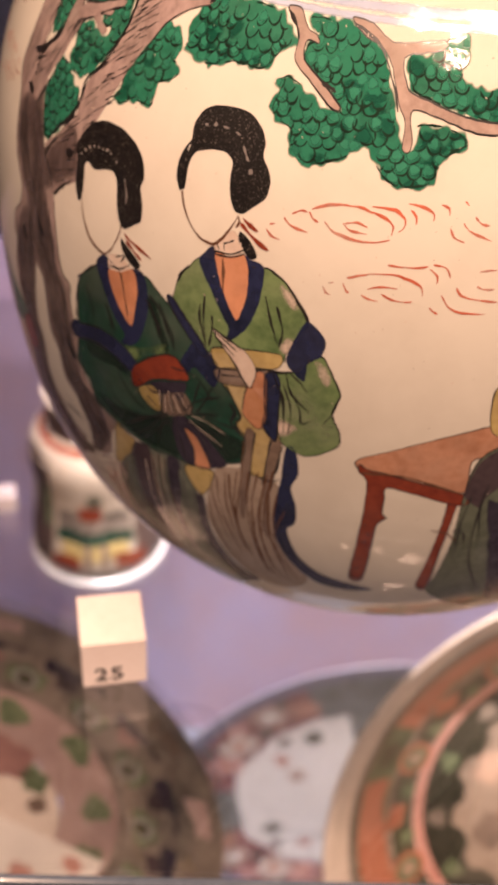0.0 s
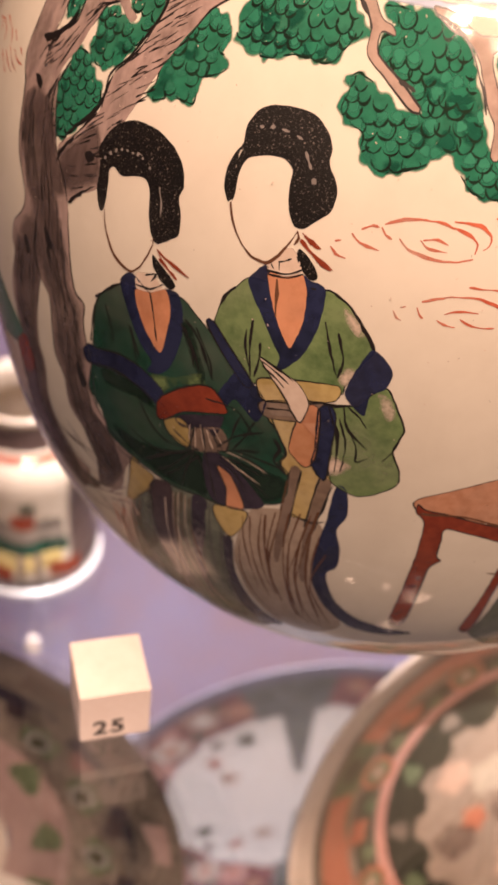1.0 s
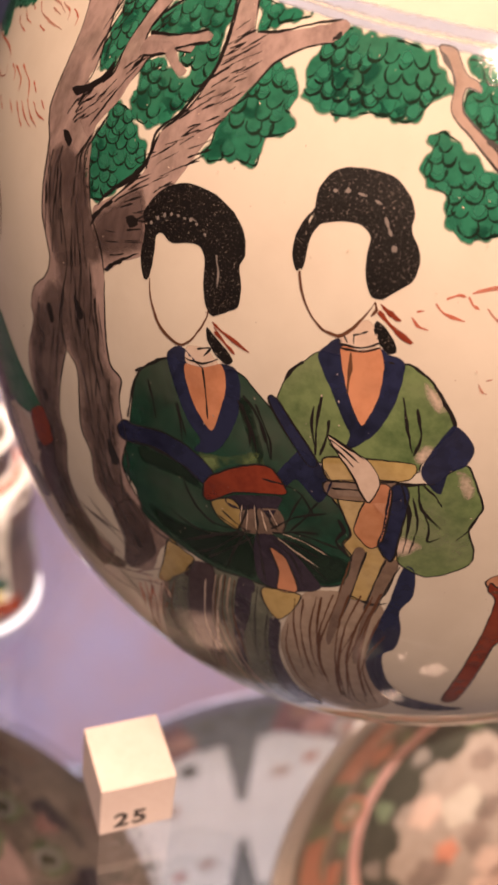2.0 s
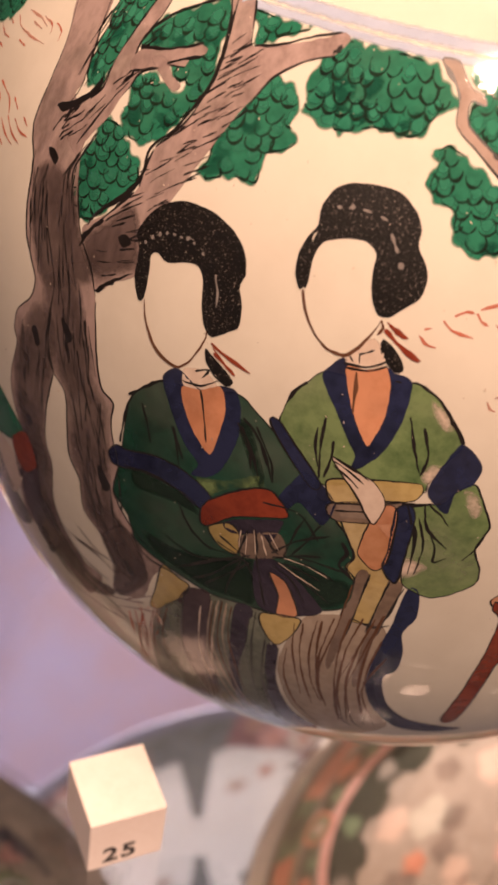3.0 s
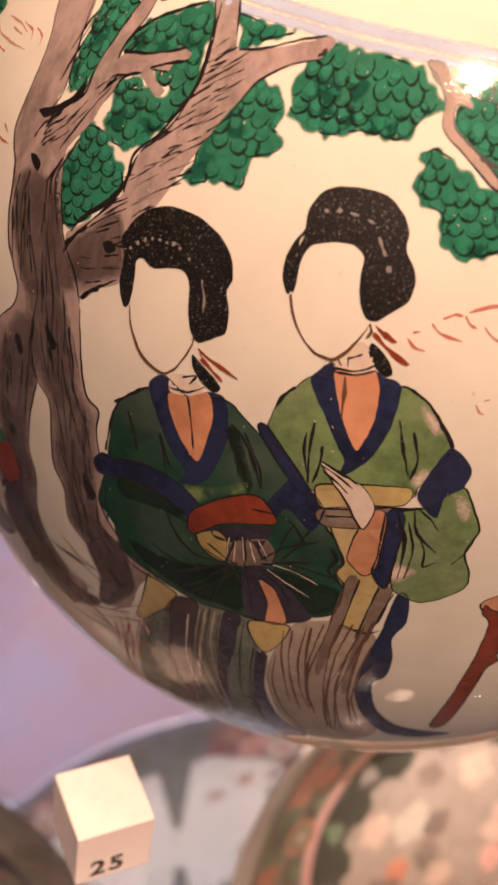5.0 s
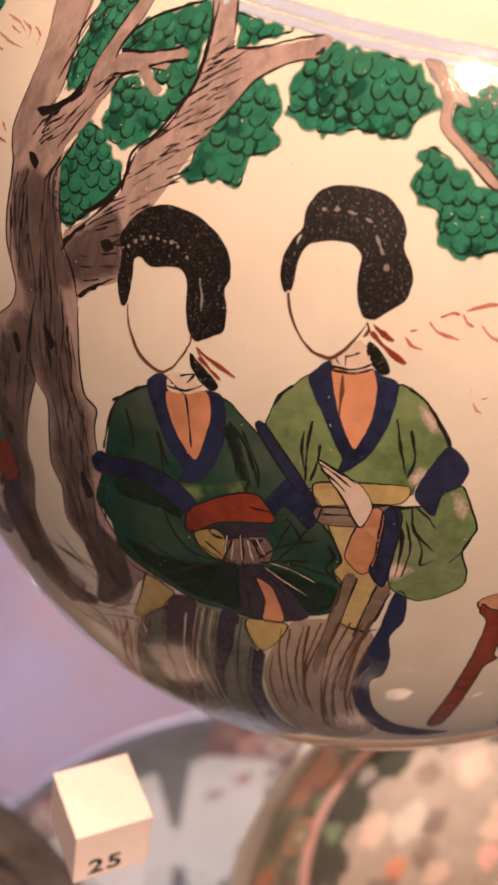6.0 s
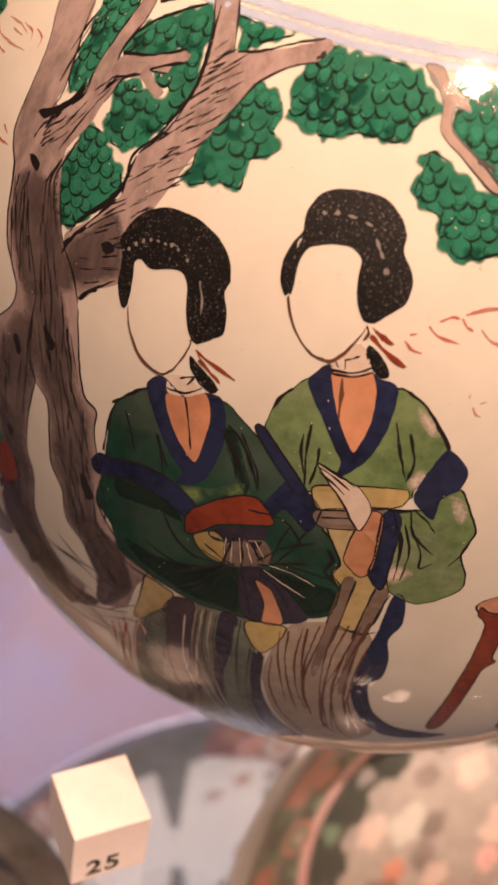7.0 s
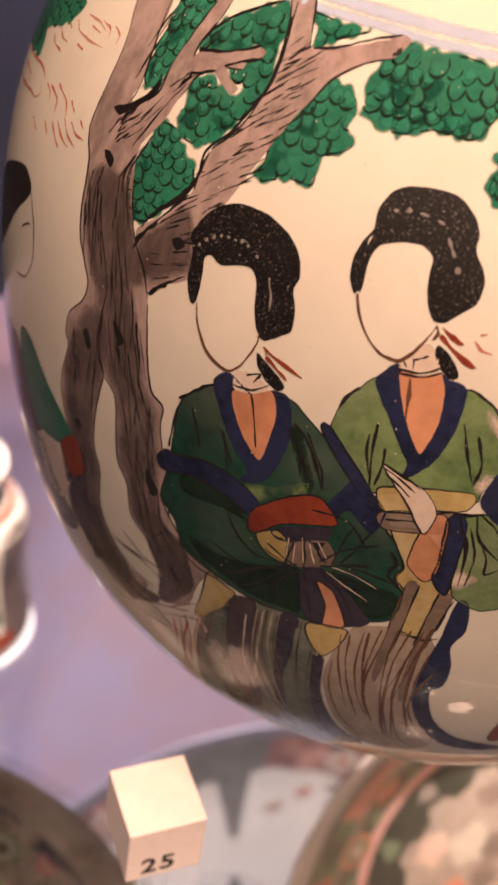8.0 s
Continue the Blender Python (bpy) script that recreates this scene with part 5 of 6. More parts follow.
b = Brush("painted_figure")
b.fill(HAIR, 3, [(-156.3, 147.4), (-158.9, 150.9), (-143.3, 160.6), (-128.5, 165.9), (-121.7, 164.3), (-122.4, 161.1), (-129.5, 154.6), (-138.8, 144.3), (-152.6, 133.8)])
b.fill(NAVY, 3, [(-148.7, 121.3), (-142.3, 120.9), (-125.2, 124.2), (-119.7, 119.5), (-113.8, 109.9), (-108.8, 106.4), (-119.3, 99.7), (-140.4, 94.7), (-144.6, 106.6)])
b.fill(GREEN, 3, [(-120.6, 128.6), (-113.3, 130), (-103.3, 123.7), (-91.4, 116.3), (-98.6, 110), (-110.5, 107), (-117.4, 112.6), (-120.8, 118.8)], edge=0.36)
b.fill(RED, 4, [(-97.7, 110.7), (-90.9, 117.1), (-87, 109.6), (-92.6, 103.7), (-96.4, 105.8)])
b.line(BROWN, 4, 0.44, [(-121.9, 164), (-116.3, 157.3), (-114.6, 149.9), (-118.4, 143.6), (-125.2, 141.3)])
b.line(INK, 4, 0.42, [(-123.6, 153.7), (-119.9, 156.2), (-118.3, 156.3)])
b.fill(PALE, 3, [(-111.4, 103.6), (-100.5, 107.2), (-94.4, 100.9), (-101.8, 89.3), (-110.2, 90.4)])
b.fill(SKIRT, 3, [(-125.7, 97.7), (-109.7, 103.2), (-103.6, 93.8), (-93.9, 85.7), (-103.7, 77.3), (-119.3, 79)])
b.done()

b = Brush("painted_cloud")
b.line(IRONRED, 2, 0.5, [(-1.4, 180.1), (0.5, 178.7), (4.7, 178)])
b.line(IRONRED, 2, 0.5, [(0.4, 181.2), (2.5, 182.3), (3.9, 182.2)])
b.line(IRONRED, 2, 0.5, [(4.3, 182.3), (5.5, 181), (6.9, 180.4)])
b.line(IRONRED, 2, 0.6, [(4.8, 182.9), (9.5, 184.6), (16, 184.9), (18.8, 184.1)])
b.line(IRONRED, 2, 0.6, [(18.5, 185.4), (23.8, 185.3), (26.4, 183.6), (26.3, 181.9), (25.1, 181)])
b.line(IRONRED, 2, 0.6, [(8.2, 180.9), (10.5, 179.2), (15.2, 178.2), (19.8, 178.2), (23.5, 179.3)])
b.line(IRONRED, 2, 0.5, [(12.5, 181.3), (14.3, 180), (18.2, 179.8)])
b.line(IRONRED, 2, 0.5, [(13, 181.3), (15.9, 181.8), (18.2, 181.1)])
b.line(IRONRED, 2, 0.6, [(18.5, 184.4), (22.1, 183.4), (23.9, 182), (23.7, 180.1)])
b.line(IRONRED, 2, 0.6, [(26.7, 186.9), (30.7, 186.4), (32.8, 185.2), (32.7, 183.9)])
b.line(IRONRED, 2, 0.5, [(27.3, 185.7), (28.8, 184.4), (28.9, 182.9)])
b.line(IRONRED, 2, 0.5, [(34, 187.3), (36.1, 186.6), (36.2, 185.3)])
b.line(IRONRED, 2, 0.5, [(36.7, 182.7), (37.9, 180.9), (40.3, 180.1)])
b.line(IRONRED, 2, 0.5, [(39.7, 184), (40.9, 182.6), (46.4, 180.6)])
b.line(IRONRED, 2, 0.5, [(42.2, 185.3), (44, 183.9), (45.7, 183.7)])
b.line(IRONRED, 2, 0.5, [(39.5, 188.2), (40.5, 187.4)])
b.line(IRONRED, 2, 0.5, [(-5.2, 176.9), (-3.8, 175.6), (-1.6, 175.2)])
b.line(IRONRED, 2, 0.5, [(-4.5, 178), (-3.2, 178.5)])
b.done()

b = Brush("painted_cloud")
b.line(IRONRED, 2, 0.42, [(9.8, 167.1), (10.8, 165.8), (11.9, 165.5)])
b.line(IRONRED, 2, 0.42, [(11.2, 168), (12.2, 168.4)])
b.line(IRONRED, 2, 0.42, [(14.5, 168.6), (15.3, 167), (16.1, 166.5)])
b.line(IRONRED, 2, 0.52, [(15.2, 169.9), (20.8, 171.6), (27.2, 171.8), (31.9, 170), (32.6, 167.9)])
b.line(IRONRED, 2, 0.42, [(18.9, 166.6), (20.6, 165.8), (22.7, 165.7)])
b.line(IRONRED, 2, 0.42, [(20, 168.1), (23.1, 169), (26.9, 169)])
b.line(IRONRED, 2, 0.42, [(23.3, 167.5), (26.1, 166.3), (30.5, 166.4)])
b.line(IRONRED, 2, 0.42, [(23.9, 173.9), (29.4, 173.9), (33.1, 174.6)])
b.line(IRONRED, 2, 0.42, [(33.5, 173.9), (35.3, 172.6), (35.3, 170.9)])
b.line(IRONRED, 2, 0.42, [(34.1, 175), (37, 174.6), (38.3, 172.4)])
b.line(IRONRED, 2, 0.42, [(34.5, 165.5), (35.6, 164.6), (36.6, 164.1)])
b.line(IRONRED, 2, 0.52, [(36.8, 168.5), (38.9, 165.8), (42.3, 164.7), (47.4, 164.7)])
b.line(IRONRED, 2, 0.52, [(39.9, 170.4), (41.4, 168.6), (45.7, 167.8), (49.7, 167.5)])
b.line(IRONRED, 2, 0.42, [(44.5, 171), (45.9, 170.3), (48.5, 170.4)])
b.line(IRONRED, 2, 0.42, [(44.7, 174.1), (48.6, 174.7)])
b.done()

b = Brush("painted_cloud")
b.line(IRONRED, 2, 0.4, [(-138.9, 191.7), (-136.1, 190.8), (-130.1, 190.9)])
b.line(IRONRED, 2, 0.4, [(-136.5, 193.9), (-132.8, 193), (-128.5, 193.2)])
b.line(IRONRED, 2, 0.4, [(-132.9, 196), (-130.1, 195.7)])
b.line(IRONRED, 2, 0.4, [(-129, 197.8), (-125.2, 196.6), (-118.1, 196.8), (-111.5, 197.4)])
b.line(IRONRED, 2, 0.4, [(-125, 200.1), (-118.5, 200.5), (-113.9, 200)])
b.line(IRONRED, 2, 0.4, [(-120.7, 199.1), (-115.5, 199)])
b.line(IRONRED, 2, 0.4, [(-117.2, 201.2), (-112.3, 200.8), (-111.4, 199.3)])
b.line(IRONRED, 2, 0.4, [(-111.1, 201.6), (-107.7, 201), (-107.3, 199.2)])
b.line(IRONRED, 2, 0.4, [(-123, 194.6), (-119.1, 194.7)])
b.done()

b = Brush("painted_cloud")
b.line(IRONRED, 2, 0.45, [(-164.8, 182.7), (-164.7, 181.3), (-138.2, 185.1), (-132.3, 184)])
b.line(IRONRED, 2, 0.45, [(-155.8, 181.5), (-154.4, 176.6), (-140, 178.7), (-134.8, 179.1), (-131.8, 181.1), (-133.1, 182.5)])
b.line(IRONRED, 2, 0.45, [(-156.3, 180), (-146, 180.6), (-144.3, 179)])
b.line(IRONRED, 2, 0.45, [(-161.7, 175.3), (-146.1, 177.9)])
b.line(IRONRED, 2, 0.45, [(-129.4, 184.1), (-126, 183.6), (-125, 182)])
b.line(IRONRED, 2, 0.45, [(-126.8, 184.8), (-120.9, 183.9), (-120.2, 181.4)])
b.line(IRONRED, 2, 0.45, [(-122.8, 186.4), (-116.1, 185.1), (-113.9, 182.6)])
b.line(IRONRED, 2, 0.45, [(-113.9, 186.1), (-110.8, 184.7)])
b.line(IRONRED, 2, 0.45, [(-131.4, 176.2), (-127.1, 174.7)])
b.line(IRONRED, 2, 0.45, [(-123.6, 178.4), (-119.9, 176.6)])
b.line(IRONRED, 2, 0.45, [(-119.4, 179.6), (-115.4, 177.6), (-112.8, 176.5)])
b.line(IRONRED, 2, 0.45, [(-116.7, 180.7), (-112.3, 178.8), (-108.6, 178.2)])
b.line(IRONRED, 2, 0.45, [(-114, 182.3), (-110.3, 180.2), (-106, 179.3)])
b.line(IRONRED, 2, 0.45, [(-110.7, 182.9), (-107.1, 181.6), (-103.4, 181.7)])
b.line(IRONRED, 2, 0.45, [(-107.4, 184.5), (-104.9, 183.4)])
b.done()

# tiny pale pits and scuffs in the enamel
b = Brush("enamel_flecks", lift=0.00034)
for k in range(230):
    u, v = b.rng.uniform(-100, 60), 216 - 120 * b.rng.random() ** 1.8
    r, a, e = b.rng.uniform(0.05, 0.14), b.rng.uniform(0, 3.1), b.rng.uniform(1, 3.2)
    pts = [(u + r * (e * math.cos(t) * math.cos(a) - math.sin(t) * math.sin(a)), v + r * (e * math.cos(t) * math.sin(a) + math.sin(t) * math.cos(a))) for t in (0, 1.2, 2.4, 3.6, 4.9)]
    b.put(pts, [(0, 1, 2, 3, 4)], PALE, 0, [b.rng.uniform(0.1, 0.6)] * 5)
tagged(b.done(), kind="stuff")

# ---- dishes on the lower shelf and the bottom of the case ----
CORAL = enamel("coral_red_enamel", (0.42, 0.13, 0.075), (0.58, 0.24, 0.15), 0.2, 25)
OLIVE = enamel("dark_olive_enamel", (0.035, 0.040, 0.028), (0.12, 0.115, 0.075), 0.2, 30)
MOSS = enamel("moss_green_enamel", (0.055, 0.085, 0.045), (0.20, 0.24, 0.14), 0.2, 40)
SEPIA = enamel("sepia_enamel", (0.036, 0.031, 0.026), (0.27, 0.22, 0.18), 0.2, 42)
MAUVE = enamel("mauve_enamel", (0.30, 0.20, 0.185), (0.50, 0.36, 0.335), 0.2, 25)
ROSE = enamel("rose_pink_enamel", (0.50, 0.20, 0.16), (0.68, 0.38, 0.32), 0.2, 30)
PEACH = enamel("peach_enamel", (0.44, 0.28, 0.21), (0.60, 0.43, 0.34), 0.2, 50)
SMOKE = enamel("pale_smoke_enamel", (0.22, 0.22, 0.20), (0.40, 0.38, 0.36), 0.2, 24)
GREY = enamel("smoke_grey_enamel", (0.11, 0.11, 0.10), (0.28, 0.27, 0.25), 0.2, 26)
CREAM = mottled("cream_glaze", (0.72, 0.60, 0.51), (0.86, 0.75, 0.66), 0.12, 0.2, 40, 160, 0.05)
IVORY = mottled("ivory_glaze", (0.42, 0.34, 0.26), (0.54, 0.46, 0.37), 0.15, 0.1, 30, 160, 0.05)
WHITE = mottled("cool_white_glaze", (0.80, 0.73, 0.67), (0.90, 0.84, 0.78), 0.28, 0.0, 10, 60, 0.0)
DEEPBROWN = enamel("deep_brown_enamel", (0.030, 0.019, 0.017), (0.095, 0.060, 0.052), 0.3, 40)
SMOKE_GLAZE = mottled("pale_grey_glaze", (0.42, 0.41, 0.42), (0.54, 0.52, 0.52), 0.3, 0.2, 14, 60, 0.05)
ACRYLIC, _nt, _b = nodes_of("clear_acrylic", 0.02)
_b.inputs["Transmission Weight"].default_value = 1.0
_b.inputs["IOR"].default_value = 1.49


def dish_height(r, radius, well, depth):
    """Height of a dish's inner face over its well at the radius r."""
    if r <= well:
        return 0.0
    s = (r - well) / (radius - well)
    return depth * (0.55 * s + 0.45 * s * s)


def make_dish(radius, well, depth, glaze, label, group):
    """A dish lying on its foot, face up, about z; returns it and its painter's surface."""
    prof = [(0.0, 0.0)]
    prof += [(well * i / 4, 0.0) for i in range(1, 5)]
    prof += [(well + (radius - well) * i / 14, dish_height(well + (radius - well) * i / 14, radius, well, depth)) for i in range(1, 15)]
    prof += [(radius + 0.0022, depth + 0.0005), (radius + 0.0028, depth - 0.002), (radius + 0.001, depth - 0.0045)]
    prof += [(well + (radius - well) * i / 8, dish_height(well + (radius - well) * i / 8, radius, well, depth) - 0.006) for i in range(7, -1, -1)]
    prof += [(well * 0.96, -0.014), (well * 0.90, -0.014), (well * 0.88, -0.007), (0.0, -0.007)]
    ob = tagged(obj("porcelain_dish", lathe(prof, 128), glaze), label, "dish", group)

    def place(u, v, lift):
        return (v * math.cos(radians(u)), v * math.sin(radians(u)), dish_height(v, radius, well, depth) + lift)

    return ob, place


def band(dish, place, name, mat, r0, r1, lift, a0=0.0, a1=360.0, wave=0.0, lobes=8):
    """A painted ring, or part of one; wave scallops its inner edge."""
    b = Brush(name, dish, place, lift=lift)
    n = max(6, int((a1 - a0) / 2.5))
    rows = 6
    pts, faces = [], []
    for i in range(n + 1):
        a = a0 + (a1 - a0) * i / n
        q = r0 + wave * math.sin(radians(a * lobes)) + 0.3 * wave * math.sin(radians(a * lobes * 3 + 40))
        for j in range(rows):
            pts.append((a, q + (r1 - q) * j / (rows - 1)))
    for i in range(n):
        for j in range(rows - 1):
            k = i * rows + j
            faces.append((k, k + 1, k + rows + 1, k + rows))
    b.put(pts, faces, mat, 0)
    return b.done()


def roundel(dish, place, name, mat, a, r, size, lift, squash=1.0, lobes=0):
    """A painted disc or blossom on a dish."""
    b = Brush(name, dish, place, lift=lift)
    pts, faces = [(a, r)], []
    n = 20
    for ring in (0.5, 1.0):
        for i in range(n):
            t = 2 * math.pi * i / n
            s = size * ring * (1 + (0.16 * math.sin(lobes * t + a) + 0.10 * math.sin(2 * t + r * 300) if lobes else 0))
            pts.append((a + math.degrees(s * squash * math.cos(t) / r), r + s * math.sin(t)))
    for i in range(n):
        j = (i + 1) % n
        faces.append((0, 1 + j, 1 + i))
        faces.append((1 + i, 1 + j, 1 + n + j, 1 + n + i))
    b.put(pts, faces, mat, 0)
    return b.done()


def stand_dish(dish, centre, az, el, depth):
    """Leans the dish back, its rim's centre at that place, its face towards az, raised by el."""
    n = Vector((math.cos(radians(el)) * math.cos(radians(az)), math.cos(radians(el)) * math.sin(radians(az)), math.sin(radians(el))))
    dish.matrix_world = Matrix.Translation(Vector(centre) - depth * n) @ n.to_track_quat("Z", "Y").to_matrix().to_4x4()


def plate_stand(x, y, z, az, size, lean):
    """A clear acrylic easel: two side cheeks with a lip in front, joined by a cross bar."""
    root = tagged(new("plate_stand"), "clear acrylic easel holding up a dish", "stand", "plate stands")
    for side in (-1, 1):
        bm = bmesh.new()
        h, d = size * 0.9, size * math.tan(radians(lean)) * 0.9
        outline = [(-0.020, 0.0), (-0.020, 0.016), (-0.015, 0.016), (-0.013, 0.005), (0.0, 0.004), (d, h), (d + 0.008, h), (d + 0.075, 0.0)]
        a = [bm.verts.new((side * size * 0.42 - 0.0025, p, q)) for p, q in outline]
        c = [bm.verts.new((side * size * 0.42 + 0.0025, p, q)) for p, q in outline]
        bm.faces.new(a)
        bm.faces.new(c[::-1])
        for i in range(len(a)):
            j = (i + 1) % len(a)
            bm.faces.new((a[j], a[i], c[i], c[j]))
        bmesh.ops.recalc_face_normals(bm, faces=bm.faces)
        part("cheek", bm, ACRYLIC, root, smooth=False)
    part("cross_bar", box(size * 0.84 - 0.005, 0.006, 0.012, 0.001, (0, 0.055, 0.008)), ACRYLIC, root, smooth=False)
    root.matrix_world = pose(x, y, z, 0, 0, az + 90)
    return root


# dish with a coral border and green roundels
R1, W1, D1 = 0.180, 0.108, 0.048
dish, place = make_dish(R1, W1, D1, CREAM, "deep porcelain dish with coral border and green roundels", "standing dishes")
band(dish, place, "brown_line", SEPIA, 0.158, 0.164, 0.0002)
band(dish, place, "moss_border", MOSS, 0.135, 0.158, 0.0002)
for k in range(6):
    band(dish, place, "coral_panel", CORAL, 0.137, 0.157, 0.0005, 60 * k - 14, 60 * k + 30, 0.002, 9)
    roundel(dish, place, "leaf_spray", OLIVE, 60 * k + 38, 0.147, 0.008, 0.0006, 1.1, 3)
band(dish, place, "ochre_line", TAUPE, 0.131, 0.1345, 0.0004, wave=0.001, lobes=12)
band(dish, place, "green_border", OLIVE, 0.115, 0.131, 0.0002)
for k in range(9):
    a = 40 * k + 0
    roundel(dish, place, "coral_roundel", CORAL, a, 0.124, 0.0125, 0.0007, 1.0, 0)
    roundel(dish, place, "roundel_ground", MOSS, a, 0.124, 0.0092, 0.0009)
    roundel(dish, place, "roundel_heart", PEACH, a, 0.124, 0.0045, 0.0011, 1.0, 5)
    roundel(dish, place, "coral_spot", CORAL, a + 20, 0.128, 0.0075, 0.0007, 1.2, 4)
    roundel(dish, place, "leaf_spray", MOSS, a + 12, 0.120, 0.005, 0.0006, 1.1, 3)
    roundel(dish, place, "leaf_spray", MOSS, a + 29, 0.120, 0.005, 0.0006, 1.1, 3)
BEIGE = mottled("beige_glaze", (0.26, 0.195, 0.15), (0.38, 0.30, 0.24), 0.15, 0.1, 60, 200, 0.05)
band(dish, place, "beige_ground", BEIGE, 0.001, 0.088, 0.0001)
band(dish, place, "pink_ring", ROSE, 0.107, 0.1145, 0.0003)
UMBER = enamel("umber_green_enamel", (0.016, 0.017, 0.012), (0.055, 0.052, 0.036), 0.2, 40)
band(dish, place, "scalloped_ring", UMBER, 0.083, 0.107, 0.0003, wave=0.0045, lobes=14)
for k in range(14):
    roundel(dish, place, "scroll_spot", SEPIA if k % 2 else MOSS, 360 / 14 * k + 5, 0.097, 0.006, 0.0005, 1.3, 3)
for a, r, size, m in ((20, 0.038, 0.017, PEACH), (140, 0.045, 0.015, IVORY), (255, 0.041, 0.017, PEACH), (200, 0.060, 0.014, TAUPE), (80, 0.060, 0.013, PEACH), (310, 0.061, 0.012, PEACH), (170, 0.024, 0.010, TAUPE), (230, 0.020, 0.011, PEACH), (340, 0.028, 0.010, ROSE), (110, 0.066, 0.009, TAUPE), (280, 0.066, 0.010, PEACH), (155, 0.068, 0.012, PEACH), (185, 0.045, 0.009, CORAL), (125, 0.030, 0.010, TAUPE)):
    roundel(dish, place, "blossom", m, a, r, size, 0.0004, 1.0, 5)
stand_dish(dish, (0.206, 0.060, 0.790), -85.5, 24.5, D1)
plate_stand(0.210, 0.094, LOWER, -85.5, 0.09, 24)

# dark dish
R2, W2, D2 = 0.173, 0.098, 0.026
BISTRE = enamel("bistre_enamel", (0.030, 0.027, 0.023), (0.30, 0.245, 0.205), 0.2, 34)
MULBERRY = enamel("mulberry_enamel", (0.20, 0.10, 0.095), (0.40, 0.22, 0.20), 0.2, 30)
dish, place = make_dish(R2, W2, D2, GREY, "dark brown and green enamelled dish with pale centre", "standing dishes")
band(dish, place, "sepia_border", BISTRE, 0.094, 0.168, 0.0002)
for k in range(15):
    a = 24 * k + 2
    roundel(dish, place, "green_roundel", MOSS, a, 0.111, 0.0125, 0.0005, 1.0, 6)
    roundel(dish, place, "roundel_ring", SMOKE, a, 0.111, 0.0085, 0.0008)
    roundel(dish, place, "roundel_heart", OLIVE, a, 0.111, 0.0055, 0.0011)
    band(dish, place, "dark_scroll", NIGHT, 0.130, 0.137, 0.0005, a + 2, a + 20, 0.005, 15)
    band(dish, place, "brown_cloud", MAUVE if k % 3 == 0 else TAUPE, 0.146, 0.160, 0.0005, a + 4, a + 15, 0.003, 15)
    roundel(dish, place, "rust_spot", MULBERRY if k % 2 else PLUM, a + 12, 0.124, 0.007, 0.0005, 1.2, 3)
band(dish, place, "mauve_ring", MAUVE, 0.055, 0.096, 0.0003, wave=0.002, lobes=9)
for k in range(11):
    roundel(dish, place, "green_sprig", MOSS, 33 * k + 8, 0.080 + 0.006 * (k % 2), 0.009, 0.0006, 1.3, 3)
    roundel(dish, place, "red_sprig", MAUVE, 33 * k + 24, 0.072, 0.009, 0.0006, 1.0, 4)
band(dish, place, "pale_centre", CREAM, 0.001, 0.055, 0.0003)
# white patch: the pale ground with the glare on it painted in
band(dish, place, "pale_glare_patch", WHITE, 0.001, 0.092, 0.0009, -125, -20, 0.003, 9)
for a, r, size, m in ((66, 0.046, 0.017, MULBERRY), (100, 0.040, 0.014, MULBERRY), (36, 0.046, 0.010, MOSS), (150, 0.034, 0.014, MOSS), (10, 0.040, 0.007, TAUPE)):
    roundel(dish, place, "blossom", m, a, r, size, 0.0007, 1.0, 5)
for a, r, size, m in ((-30, 0.075, 0.007, ROSE), (-60, 0.060, 0.009, ROSE), (-95, 0.055, 0.010, MOSS)):
    roundel(dish, place, "patch_blossom", m, a, r, size, 0.0012, 1.0, 5)
stand_dish(dish, (-0.206, 0.066, 0.775), -98.0, 19.0, D2)
plate_stand(-0.199, 0.101, LOWER, -98.0, 0.09, 19)

# large dish at the bottom of the case
R3, W3, D3 = 0.297, 0.161, 0.012
dish, place = make_dish(R3, W3, D3, mottled("slate_lilac_glaze", (0.20, 0.19, 0.25), (0.30, 0.28, 0.35), 0.3, 0.0, 20, 90), "large white dish with rose and grey panelled border", "standing dishes")
BRICK = enamel("brick_red_enamel", (0.15, 0.042, 0.036), (0.29, 0.10, 0.082), 0.25, 30)
DIM = enamel("dim_grey_enamel", (0.075, 0.078, 0.070), (0.19, 0.19, 0.165), 0.25, 24)
LILAC = enamel("pale_lilac_enamel", (0.14, 0.12, 0.17), (0.22, 0.20, 0.27), 0.25, 20)
band(dish, place, "white_ground", WHITE, 0.001, 0.210, 0.0002)
band(dish, place, "lilac_rim", LILAC, 0.276, 0.2965, 0.0003)
